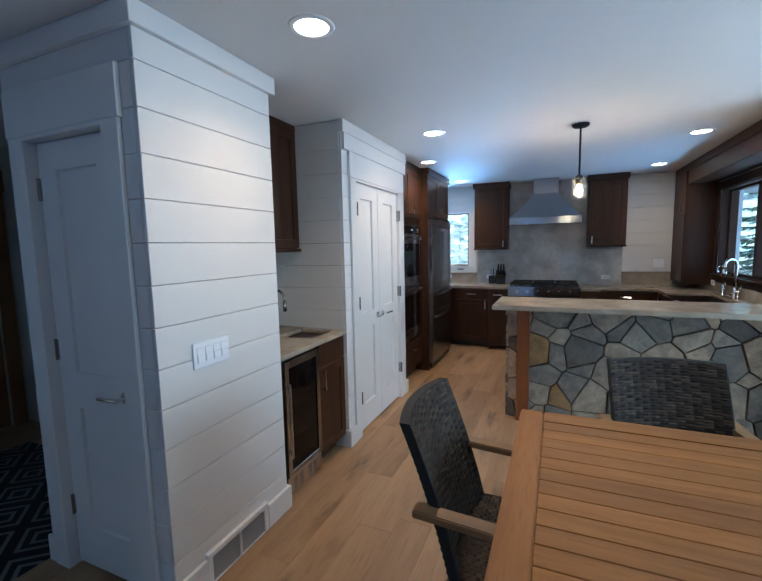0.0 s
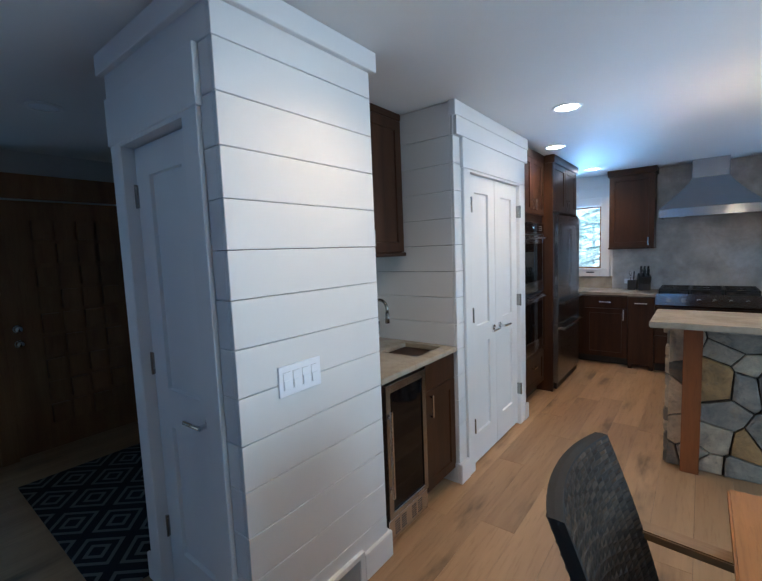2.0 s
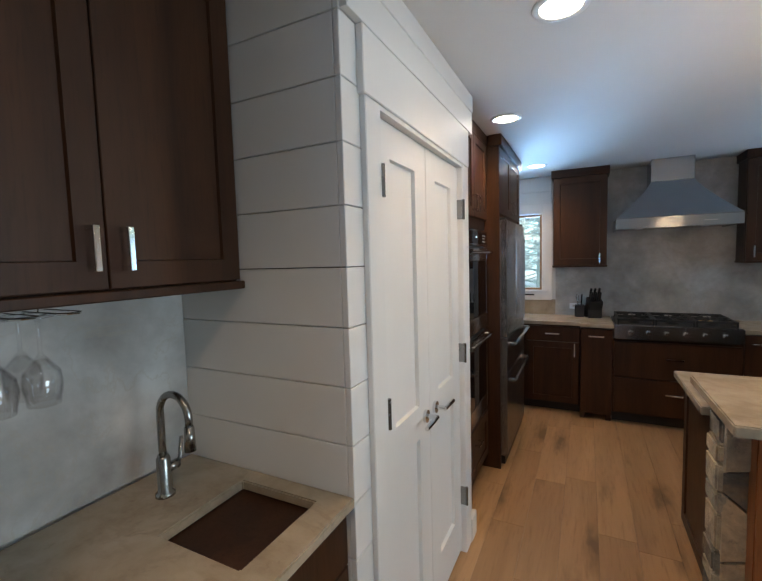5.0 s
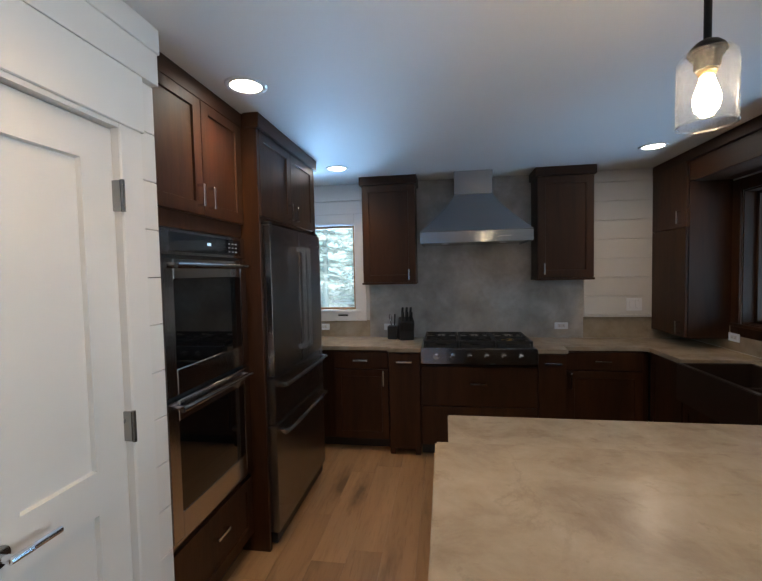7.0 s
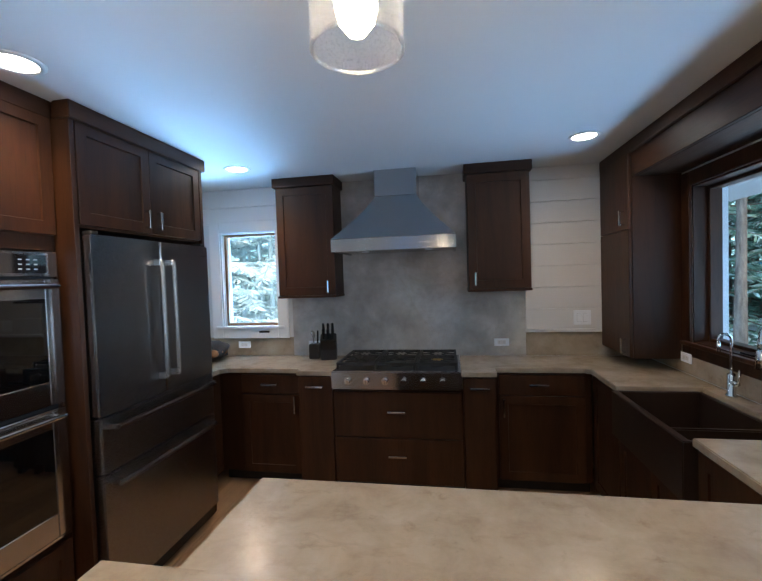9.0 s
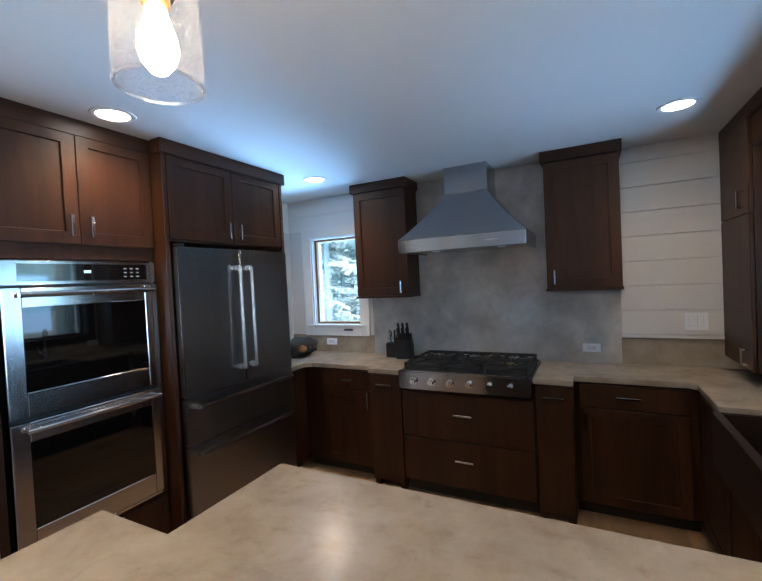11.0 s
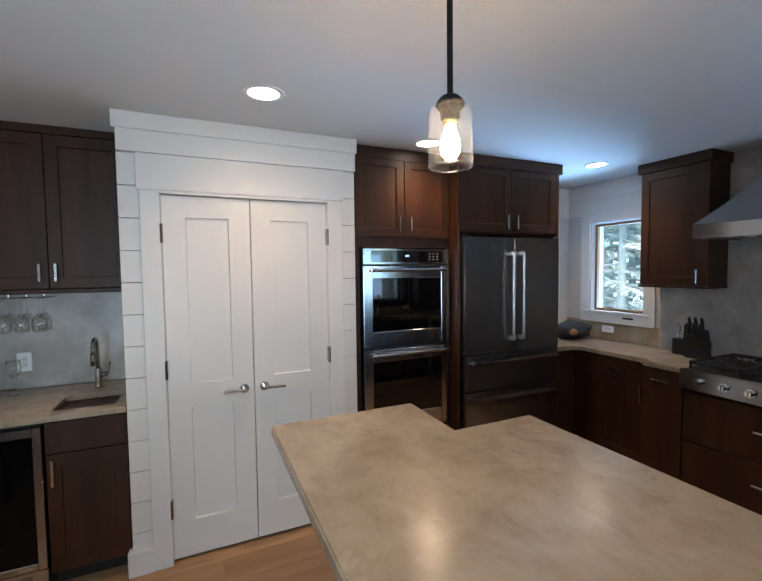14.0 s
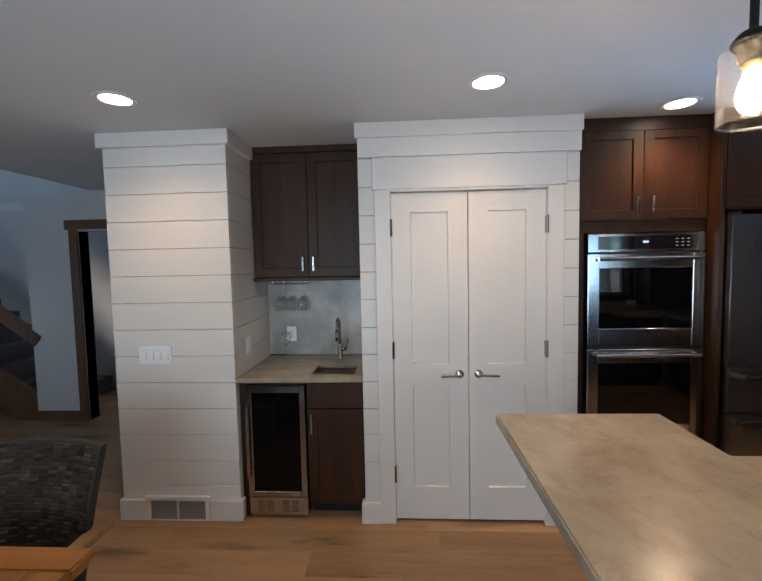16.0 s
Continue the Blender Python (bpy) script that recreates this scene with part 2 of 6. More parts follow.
def make_fieldstone():
    m, nt, b = nodes_of("fieldstone", 0.75)
    oi = nt.nodes.new("ShaderNodeObjectInfo")
    tint = ramp(nt, oi.outputs["Random"], [(0.0, (0.18, 0.18, 0.175)), (0.10, (0.52, 0.46, 0.38)), (0.28, (0.42, 0.39, 0.345)), (0.42, (0.55, 0.46, 0.36)),
                                           (0.60, (0.29, 0.285, 0.27)), (0.70, (0.42, 0.27, 0.125)), (0.79, (0.52, 0.48, 0.41)), (0.91, (0.24, 0.235, 0.225))])
    tint.node.color_ramp.interpolation = "CONSTANT"
    v = coords(nt, per_object=11.0)
    n1, n2 = noise_tex(nt, v, 9, 6, 0.65, 0.5), noise_tex(nt, v, 60, 5, 0.6)
    col = mix(nt, tint, ramp(nt, n1, [(0.28, (0.38, 0.38, 0.40)), (0.5, (0.76, 0.71, 0.64)), (0.72, (1.08, 0.98, 0.84))]), 1.0, "MULTIPLY")
    rust = ramp(nt, noise_tex(nt, v, 5, 5, 0.7, 0.8), [(0.56, (0, 0, 0)), (0.72, (0.6, 0.6, 0.6))])
    col = mix(nt, col, (0.30, 0.19, 0.095), rust)
    dark = ramp(nt, noise_tex(nt, v, 30, 5, 0.7, 0.3), [(0.58, (0, 0, 0)), (0.75, (0.6, 0.6, 0.6))])
    col = mix(nt, col, (0.08, 0.08, 0.085), dark)
    nt.links.new(col, b.inputs["Base Color"])
    h = mix(nt, n1, n2, 0.35)
    bump(nt, b, h, 0.9, 0.022)
    m, nt, b = nodes_of("mortar", 0.95)
    v = coords(nt)
    n = noise_tex(nt, v, 45, 4)
    nt.links.new(ramp(nt, n, [(0.3, (0.035, 0.032, 0.028)), (0.7, (0.085, 0.078, 0.068))]), b.inputs["Base Color"])
    bump(nt, b, n, 0.6, 0.006)


def make_wicker():
    m, nt, b = nodes_of("wicker", 0.5)
    oi = nt.nodes.new("ShaderNodeNewGeometry")
    col = ramp(nt, oi.outputs["Random Per Island"], [(0.0, (0.016, 0.009, 0.005)), (0.5, (0.045, 0.027, 0.016)), (1.0, (0.085, 0.055, 0.034))])
    nt.links.new(col, b.inputs["Base Color"])
    rough_var(nt, b, noise_tex(nt, coords(nt), 90, 3), 0.5, 0.7)
    b.inputs["Specular IOR Level"].default_value = 0.3


def make_glass(name, gloss=1.0, seeded=False):
    """Thin clear sheet: see-through, with a Fresnel gloss and, if seeded, tiny bubbles."""
    m, nt, b = nodes_of(name)
    nt.nodes.remove(b)
    out = nt.nodes["Material Output"]
    clear, shine, mx = nt.nodes.new("ShaderNodeBsdfTransparent"), nt.nodes.new("ShaderNodeBsdfGlossy"), nt.nodes.new("ShaderNodeMixShader")
    shine.inputs["Roughness"].default_value = 0.02
    fr, pw, k = nt.nodes.new("ShaderNodeLayerWeight"), nt.nodes.new("ShaderNodeMath"), nt.nodes.new("ShaderNodeMath")
    fr.inputs["Blend"].default_value = 0.5
    pw.operation, k.operation = "POWER", "MULTIPLY_ADD"
    pw.inputs[1].default_value = 4.0
    k.inputs[1].default_value, k.inputs[2].default_value = 0.55 * gloss, 0.035 * gloss
    nt.links.new(fr.outputs["Facing"], pw.inputs[0])
    nt.links.new(pw.outputs[0], k.inputs[0])
    nt.links.new(k.outputs[0], mx.inputs[0])
    nt.links.new(clear.outputs[0], mx.inputs[1])
    nt.links.new(shine.outputs[0], mx.inputs[2])
    last = mx
    if seeded:
        vo = nt.nodes.new("ShaderNodeTexVoronoi")
        vo.inputs["Scale"].default_value = 300
        nt.links.new(coords(nt, (1, 1, 0.7)), vo.inputs["Vector"])
        spot = ramp(nt, vo.outputs["Distance"], [(0.18, (1, 1, 1)), (0.34, (0, 0, 0))])
        bp = nt.nodes.new("ShaderNodeBump")
        bp.inputs["Strength"].default_value, bp.inputs["Distance"].default_value = 0.6, 0.002
        nt.links.new(spot, bp.inputs["Height"])
        nt.links.new(bp.outputs[0], shine.inputs["Normal"])
        haze, m2, sc = nt.nodes.new("ShaderNodeBsdfTranslucent"), nt.nodes.new("ShaderNodeMixShader"), nt.nodes.new("ShaderNodeMath")
        haze.inputs["Color"].default_value = (0.9, 0.9, 0.9, 1)
        sc.operation = "MULTIPLY_ADD"
        sc.inputs[1].default_value, sc.inputs[2].default_value = 0.2, 0.0
        nt.links.new(spot, sc.inputs[0])
        nt.links.new(sc.outputs[0], m2.inputs[0])
        nt.links.new(mx.outputs[0], m2.inputs[1])
        nt.links.new(haze.outputs[0], m2.inputs[2])
        last = m2
    nt.links.new(last.outputs[0], out.inputs[0])
    return m


def make_emit(name, color, strength):
    m, nt, b = nodes_of(name, 0.5, 0, color)
    b.inputs["Emission Color"].default_value = (*color, 1)
    b.inputs["Emission Strength"].default_value = strength


def make_rug():
    m, nt, b = nodes_of("rug_pile", 0.95)
    tc = coords(nt)
    sp = nt.nodes.new("ShaderNodeSeparateXYZ")
    nt.links.new(tc, sp.inputs[0])

    def op(kind, a, c=None):
        n = nt.nodes.new("ShaderNodeMath")
        n.operation = kind
        for i, v in enumerate((a, c)):
            if v is None:
                continue
            if isinstance(v, (int, float)):
                n.inputs[i].default_value = v
            else:
                nt.links.new(v, n.inputs[i])
        return n.outputs[0]

    u, v = sp.outputs[0], op("MULTIPLY", sp.outputs[1], 1.15)
    a, c = op("PINGPONG", op("ADD", u, v), 0.2), op("PINGPONG", op("SUBTRACT", u, v), 0.2)
    ring = op("FRACT", op("MULTIPLY", op("MAXIMUM", a, c), 12.5))
    band = op("GREATER_THAN", ring, 0.6)
    col = mix(nt, (0.007, 0.007, 0.009), (0.15, 0.147, 0.14), band)
    nt.links.new(col, b.inputs["Base Color"])
    bump(nt, b, noise_tex(nt, tc, 220, 3), 0.6, 0.004)


def make_outdoor():
    m, nt, b = nodes_of("snow", 0.8)
    v = coords(nt)
    n = noise_tex(nt, v, 0.6, 6, 0.6)
    nt.links.new(ramp(nt, n, [(0.34, (0.22, 0.20, 0.17)), (0.46, (0.66, 0.76, 0.84)), (0.7, (0.74, 0.86, 0.94))]), b.inputs["Base Color"])
    bump(nt, b, n, 0.5, 0.05)
    m, nt, b = nodes_of("bark", 0.95)
    v = coords(nt, (1, 1, 0.25))
    n = noise_tex(nt, v, 14, 6, 0.65)
    nt.links.new(ramp(nt, n, [(0.3, (0.07, 0.06, 0.052)), (0.7, (0.22, 0.19, 0.165))]), b.inputs["Base Color"])
    bump(nt, b, n, 0.9, 0.03)
    # pale copies of bark and needles, with bright hazy daylight in their colour
    m, nt, b = nodes_of("daylit_bark", 0.95)
    n = noise_tex(nt, v, 14, 6, 0.65)
    nt.links.new(ramp(nt, n, [(0.3, (0.32, 0.42, 0.44)), (0.7, (0.58, 0.71, 0.74))]), b.inputs["Base Color"])
    m, nt, b = nodes_of("daylit_needles", 0.8)
    g = nt.nodes.new("ShaderNodeNewGeometry")
    nt.links.new(ramp(nt, g.outputs["Random Per Island"], [(0, (0.50, 0.66, 0.66)), (0.5, (0.70, 0.84, 0.84)), (1, (0.86, 0.94, 0.95))]), b.inputs["Base Color"])
    m, nt, b = nodes_of("needles", 0.8)
    g = nt.nodes.new("ShaderNodeNewGeometry")
    nt.links.new(ramp(nt, g.outputs["Random Per Island"], [(0, (0.06, 0.13, 0.10)), (0.5, (0.14, 0.27, 0.21)), (0.8, (0.26, 0.42, 0.38)), (1, (0.52, 0.68, 0.70))]), b.inputs["Base Color"])


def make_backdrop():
    m, nt, b = nodes_of("far_woods_glow", 1.0)
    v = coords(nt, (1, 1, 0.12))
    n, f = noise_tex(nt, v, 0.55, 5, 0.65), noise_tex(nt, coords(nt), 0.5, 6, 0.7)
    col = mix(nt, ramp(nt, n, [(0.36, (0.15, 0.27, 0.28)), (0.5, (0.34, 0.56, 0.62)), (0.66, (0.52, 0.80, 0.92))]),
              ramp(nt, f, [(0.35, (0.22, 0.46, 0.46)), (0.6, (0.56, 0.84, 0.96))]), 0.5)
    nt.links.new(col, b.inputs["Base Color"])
    # the painted woods emit their own colour in place of daylight on them
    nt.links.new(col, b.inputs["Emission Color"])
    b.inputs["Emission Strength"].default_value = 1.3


make_backdrop()
make_counter(), make_splash(), make_fieldstone(), make_wicker(), make_rug(), make_outdoor()
make_glass("window_glass")
make_glass("clear_glass", 2.2)
make_glass("seeded_glass", 0.7, True)
nodes_of("oven_glass", 0.03, 0, (0.003, 0.003, 0.0035))[2].inputs["IOR"].default_value = 1.8
nodes_of("cooler_glass", 0.05, 0, (0.003, 0.003, 0.0035))[2].inputs["IOR"].default_value = 1.3
nodes_of("display_glass", 0.05, 0, (0.006, 0.006, 0.008))[2].inputs["IOR"].default_value = 2.5
make_emit("can_glow", (1.0, 0.94, 0.86), 25)
make_emit("bulb_glow", (1.0, 0.80, 0.52), 40)
make_glass("rim_glass", 3.0)
make_emit("clock_glow", (0.5, 0.75, 1.0), 1.5)
paint("sink_brown", (0.026, 0.014, 0.010), 0.35, 0.15)
paint("kayak_blue", (0.02, 0.16, 0.25), 0.35)
paint("kayak_yellow", (0.75, 0.5, 0.03), 0.35)
paint("bag_dark", (0.02, 0.02, 0.022), 0.6, 0.2)
paint("bread_brown", (0.28, 0.14, 0.06), 0.7, 0.3)
paint("siding_tan", (0.13, 0.105, 0.085), 0.8)
paint("cushion_dark", (0.03, 0.028, 0.026), 0.9, 0.15, 150)

# ---- builders ----
ORIGIN = {}


def thing(name, at=(0, 0, 0), label="", category="", group="", kind=""):
    e = new(name)
    e.empty_display_size = 0.05
    e.location = at
    ORIGIN[e.name] = Vector(at)
    return tagged(e, label, category, group, kind)


def org(parent):
    return ORIGIN.get(parent.name, Vector()) if parent else Vector()


def part(name, bm, material, parent=None, label="", smooth=False):
    """One bmesh in world metres becomes one mesh under its parent."""
    bmesh.ops.recalc_face_normals(bm, faces=bm.faces)
    o = org(parent)
    if o.length:
        bmesh.ops.translate(bm, verts=bm.verts, vec=-o)
    me = bpy.data.meshes.new(name)
    bm.to_mesh(me)
    bm.free()
    me.materials.append(MATS[material])
    if smooth:
        for p in me.polygons:
            p.use_smooth = True
    ob = new(name, me)
    if parent:
        ob.parent = parent
        ORIGIN[ob.name] = o
    return tagged(ob, label)


def add_box(bm, x0, x1, y0, y1, z0, z1, bev=0.0, m=None):
    t = bmesh.new()
    bmesh.ops.create_cube(t, size=1)
    for v in t.verts:
        v.co = Vector(((x0 + x1) / 2 + v.co.x * (x1 - x0), (y0 + y1) / 2 + v.co.y * (y1 - y0), (z0 + z1) / 2 + v.co.z * (z1 - z0)))
    if bev:
        bmesh.ops.bevel(t, geom=t.edges[:], offset=bev, segments=1 if bev < 0.004 else 2, affect="EDGES")
    if m is not None:
        bmesh.ops.transform(t, matrix=m, verts=t.verts)
    merge(bm, t)


def merge(bm, t):
    t.verts.index_update()
    vs = [bm.verts.new(v.co) for v in t.verts]
    for f in t.faces:
        bm.faces.new([vs[v.index] for v in f.verts])
    t.free()


def box(name, b6, material, parent=None, bev=0.002, label="", m=None):
    bm = bmesh.new()
    add_box(bm, *b6, bev, m)
    return part(name, bm, material, parent, label)


def add_cyl(bm, p, q, r, r2=None, n=16, m=None, caps=True):
    p, q = Vector(p), Vector(q)
    t = bmesh.new()
    d = q - p
    bmesh.ops.create_cone(t, cap_ends=caps, segments=n, radius1=r, radius2=r if r2 is None else r2, depth=d.length)
    mm = Matrix.Translation((p + q) / 2) @ d.to_track_quat("Z", "Y").to_matrix().to_4x4()
    bmesh.ops.transform(t, matrix=(m @ mm) if m is not None else mm, verts=t.verts)
    merge(bm, t)


def add_tube(bm, pts, r, n=10, m=None, radii=None):
    """A round tube along points."""
    pts = [Vector(p) for p in pts]
    rings = []
    up = Vector((0.123, 0.31, 0.95)).normalized()
    for i, p in enumerate(pts):
        d = (pts[min(i + 1, len(pts) - 1)] - pts[max(i - 1, 0)]).normalized()
        a = d.cross(up).normalized()
        c = d.cross(a).normalized()
        rr = radii[i] if radii else r
        ring = []
        for k in range(n):
            w = p + (a * math.cos(2 * math.pi * k / n) + c * math.sin(2 * math.pi * k / n)) * rr
            ring.append(bm.verts.new(m @ w if m is not None else w))
        rings.append(ring)
    for s, e in zip(rings, rings[1:]):
        for k in range(n):
            bm.faces.new((s[k], s[(k + 1) % n], e[(k + 1) % n], e[k]))
    bm.faces.new(rings[0][::-1])
    bm.faces.new(rings[-1])


def add_lathe(bm, prof, at=(0, 0, 0), n=24, m=None, closed=False):
    """A profile of (radius, height) turned round z."""
    rings = []
    for r, z in prof:
        ring = []
        for k in range(n):
            a = 2 * math.pi * k / n
            w = Vector((at[0] + r * math.cos(a), at[1] + r * math.sin(a), at[2] + z))
            ring.append(bm.verts.new(m @ w if m is not None else w))
        rings.append(ring)
    pairs = list(zip(rings, rings[1:])) + ([(rings[-1], rings[0])] if closed else [])
    for s, e in pairs:
        for k in range(n):
            bm.faces.new((s[k], s[(k + 1) % n], e[(k + 1) % n], e[k]))
    if not closed:
        for ring in (rings[0], rings[-1]):
            if prof[0 if ring is rings[0] else -1][0] > 1e-5:
                bm.faces.new(ring)
    bmesh.ops.remove_doubles(bm, verts=bm.verts, dist=1e-6)


def facing(side, x, y, z):
    """u to the right, v up and w outwards for a face that looks to a side; the origin is its lower corner with the smallest x or y."""
    ax = {"+x": ((0, 1, 0), (1, 0, 0)), "-x": ((0, 1, 0), (-1, 0, 0)), "-y": ((1, 0, 0), (0, -1, 0)), "+y": ((1, 0, 0), (0, 1, 0))}[side]
    u, w = ax
    m = Matrix(((u[0], 0, w[0], x), (u[1], 0, w[1], y), (0, 1, 0, z), (0, 0, 0, 1)))
    return m


def add_shaker(bm, m, w, h, rail=0.058, th=0.02, rec=0.009, splits=(), bottom=None):
    """A framed door in u, v, w as one mesh; splits are rails across it: (height of the rail's lower edge, its width)."""
    bottom = bottom or rail
    us = [0.0, rail, w - rail, w]
    vs = [0.0, bottom]
    for v, k in splits:
        vs += [v, v + k]
    vs += [h - rail, h]
    c = 0.0018

    def P(u, v, z):
        return bm.verts.new(m @ Vector((u, v, z)))

    front = {}
    for i, u in enumerate(us):
        for j, v in enumerate(vs):
            uu, vv = min(max(u, c), w - c), min(max(v, c), h - c)
            front[i, j] = P(uu, vv, th)
    nj = len(vs)
    for i in range(3):
        for j in range(nj - 1):
            q = [front[i, j], front[i + 1, j], front[i + 1, j + 1], front[i, j + 1]]
            if i == 1 and j % 2 == 1:
                b = 0.003
                d = [P(us[1] + b, vs[j] + b, th - rec), P(us[2] - b, vs[j] + b, th - rec), P(us[2] - b, vs[j + 1] - b, th - rec), P(us[1] + b, vs[j + 1] - b, th - rec)]
                for k in range(4):
                    bm.faces.new((q[k], q[(k + 1) % 4], d[(k + 1) % 4], d[k]))
                bm.faces.new(d)
            else:
                bm.faces.new(q)
    loop = [(i, 0) for i in range(4)] + [(3, j) for j in range(1, nj)] + [(i, nj - 1) for i in (2, 1, 0)] + [(0, j) for j in range(nj - 2, 0, -1)]
    mid = [P(us[i], vs[j], th - c) for i, j in loop]
    back = [P(us[i], vs[j], 0) for i, j in loop]
    n = len(loop)
    for k in range(n):
        a, b = loop[k], loop[(k + 1) % n]
        bm.faces.new((front[a], front[b], mid[(k + 1) % n], mid[k]))
        bm.faces.new((mid[k], mid[(k + 1) % n], back[(k + 1) % n], back[k]))
    bm.faces.new(back)


def add_tub(bm, x0, x1, y0, y1, z0, z1, wall=0.012, wx=None, floor_t=None):
    """An open-topped box with walls and a floor, as one mesh."""
    wx, ft = wx or wall, floor_t or wall
    def ring(a, b, c, d, z):
        return [bm.verts.new(p) for p in ((a, c, z), (b, c, z), (b, d, z), (a, d, z))]
    r = [ring(x0, x1, y0, y1, z0), ring(x0, x1, y0, y1, z1), ring(x0 + wx, x1 - wall, y0 + wall, y1 - wall, z1), ring(x0 + wx + 0.01, x1 - wall - 0.01, y0 + wall + 0.01, y1 - wall - 0.01, z0 + ft)]
    for a, b in zip(r, r[1:]):
        for k in range(4):
            bm.faces.new((a[k], a[(k + 1) % 4], b[(k + 1) % 4], b[k]))
    bm.faces.new(r[0])
    bm.faces.new(r[-1])
    bmesh.ops.bevel(bm, geom=bm.edges[:], offset=0.004, segments=2, affect="EDGES")


def pull(parent, m, u, v, length=0.1, upright=True, mat="chrome", reach=0.034):
    bm = bmesh.new()
    s = length / 2
    a = 0.0068
    if upright:
        add_box(bm, u - a, u + a, v - s, v + s, reach - 0.008, reach, 0.0015, m)
        for e in (-s + 0.006, s - 0.006):
            add_box(bm, u - a, u + a, v + e - 0.006, v + e + 0.006, 0, reach - 0.004, 0.001, m)
    else:
        add_box(bm, u - s, u + s, v - a, v + a, reach - 0.008, reach, 0.0015, m)
        for e in (-s + 0.006, s - 0.006):
            add_box(bm, u + e - 0.006, u + e + 0.006, v - a, v + a, 0, reach - 0.004, 0.001, m)
    return part("handle", bm, mat, parent, "brushed nickel pull")


def shaker(parent, side, x, y, z, w, h, handle=None, upright=True, name="door", mat="cabinet_wood", rail=0.058, th=0.02, flat=False, length=0.1):
    m = facing(side, x, y, z)
    bm = bmesh.new()
    if flat:
        add_box(bm, 0, w, 0, h, 0, th, 0.002, m)
    else:
        add_shaker(bm, m, w, h, rail, th)
    d = part(name, bm, mat, parent)
    if handle:
        pull(d, m @ Matrix.Translation((0, 0, th)), handle[0], handle[1], length, upright)
    return d

# ---- large structure ----
CEIL, BX, WX, NY, EX = 2.432, -1.44, -2.12, 6.56, 1.72
JOINTS = [0.222 + 0.1673 * k for k in range(13)]


def struct(name, label, category="wall"):
    return thing(name, (0, 0, 0), label, category, kind="structure")


WELL = (-4.4, -1.6, -3.0, -0.345)
bm = bmesh.new()
for b6 in ((-6.5, 4.2, WELL[3], 7.0), (WELL[1], 4.2, -3.4, WELL[3]), (-6.5, WELL[0], -3.4, WELL[3]), (WELL[0], WELL[1], -3.4, WELL[2])):
    add_box(bm, *b6, CEIL, CEIL + 0.12)
ceiling = part("ceiling", bm, "ceiling_white")
tagged(ceiling, "flat white painted ceiling over the open kitchen", "ceiling", kind="structure")


def wall_holed(name, label, axis, at, thick, lo, hi, holes, mat="wall_grey", top=CEIL):
    """A wall along x or y with openings (from, to, bottom, top) cut through it."""
    bm = bmesh.new()

    def slab(a0, a1, z0, z1):
        if a1 - a0 < 0.001 or z1 - z0 < 0.001:
            return
        if axis == "y":
            add_box(bm, at, at + thick, a0, a1, z0, z1)
        else:
            add_box(bm, a0, a1, at, at + thick, z0, z1)

    cur = lo
    for a0, a1, z0, z1 in sorted(holes):
        slab(cur, a0, 0, top)
        slab(a0, a1, 0, z0)
        slab(a0, a1, z1, top)
        cur = a1
    slab(cur, hi, 0, top)
    w = part(name, bm, mat)
    return tagged(w, label, "wall", kind="structure")


NWIN = (-1.84, -1.30, 1.18, 2.04)
EWIN = (4.45, 5.92, 1.12, 2.10)
wall_north = wall_holed("wall_north", "kitchen wall behind the range with one window", "x", NY, 0.16, WX - 0.16, EX + 0.3, [NWIN])
wall_west = wall_holed("wall_west", "wall behind the tall kitchen cabinets", "y", WX - 0.16, 0.16, 1.95, NY, [(5.80, 6.32, 1.18, 2.04)])
wall_east = wall_holed("wall_east", "kitchen wall with the wide sink window", "y", EX, 0.2, 3.2, NY, [EWIN])
wall_dining_north = wall_holed("wall_dining_north", "plain return wall beside the bar", "x", 3.2, 0.14, EX + 0.2, 3.2, [])
# closing walls out of view, with window openings added for the fill lamps
wall_dining_east = wall_holed("wall_dining_east", "dining room wall with an unseen wide window opening added for fill light", "y", 3.06, 0.14, -3.0, 3.2, [(0.95, 2.95, 0.4, 2.15)])
wall_south = wall_holed("wall_south", "dining room wall with an unseen small window opening added for fill light", "x", -3.0, 0.16, -3.1, 3.2, [(-1.25, -0.55, 0.75, 1.40)])
wall_hall = wall_holed("wall_hall", "grey wall with a wood cased doorway", "y", -3.24, 0.14, -1.08, 0.36, [(-0.50, 0.22, 0.0, 2.02)], top=2.385)
wall_hall_top = box("wall_hall_top", (-3.24, -3.1, WELL[3], 0.36, 2.385, CEIL), "wall_grey", None, 0)
tagged(wall_hall_top, "grey header above the doorway wall", "wall", kind="structure")
stairwell = struct("wall_stairwell", "pale upper walls of the open stairwell")
# unseen opening, added to hold the stairwell's fill lamp
WELL_FILL_OPENING = (-3.6, -2.4, 2.75, 3.45)
bm = bmesh.new()
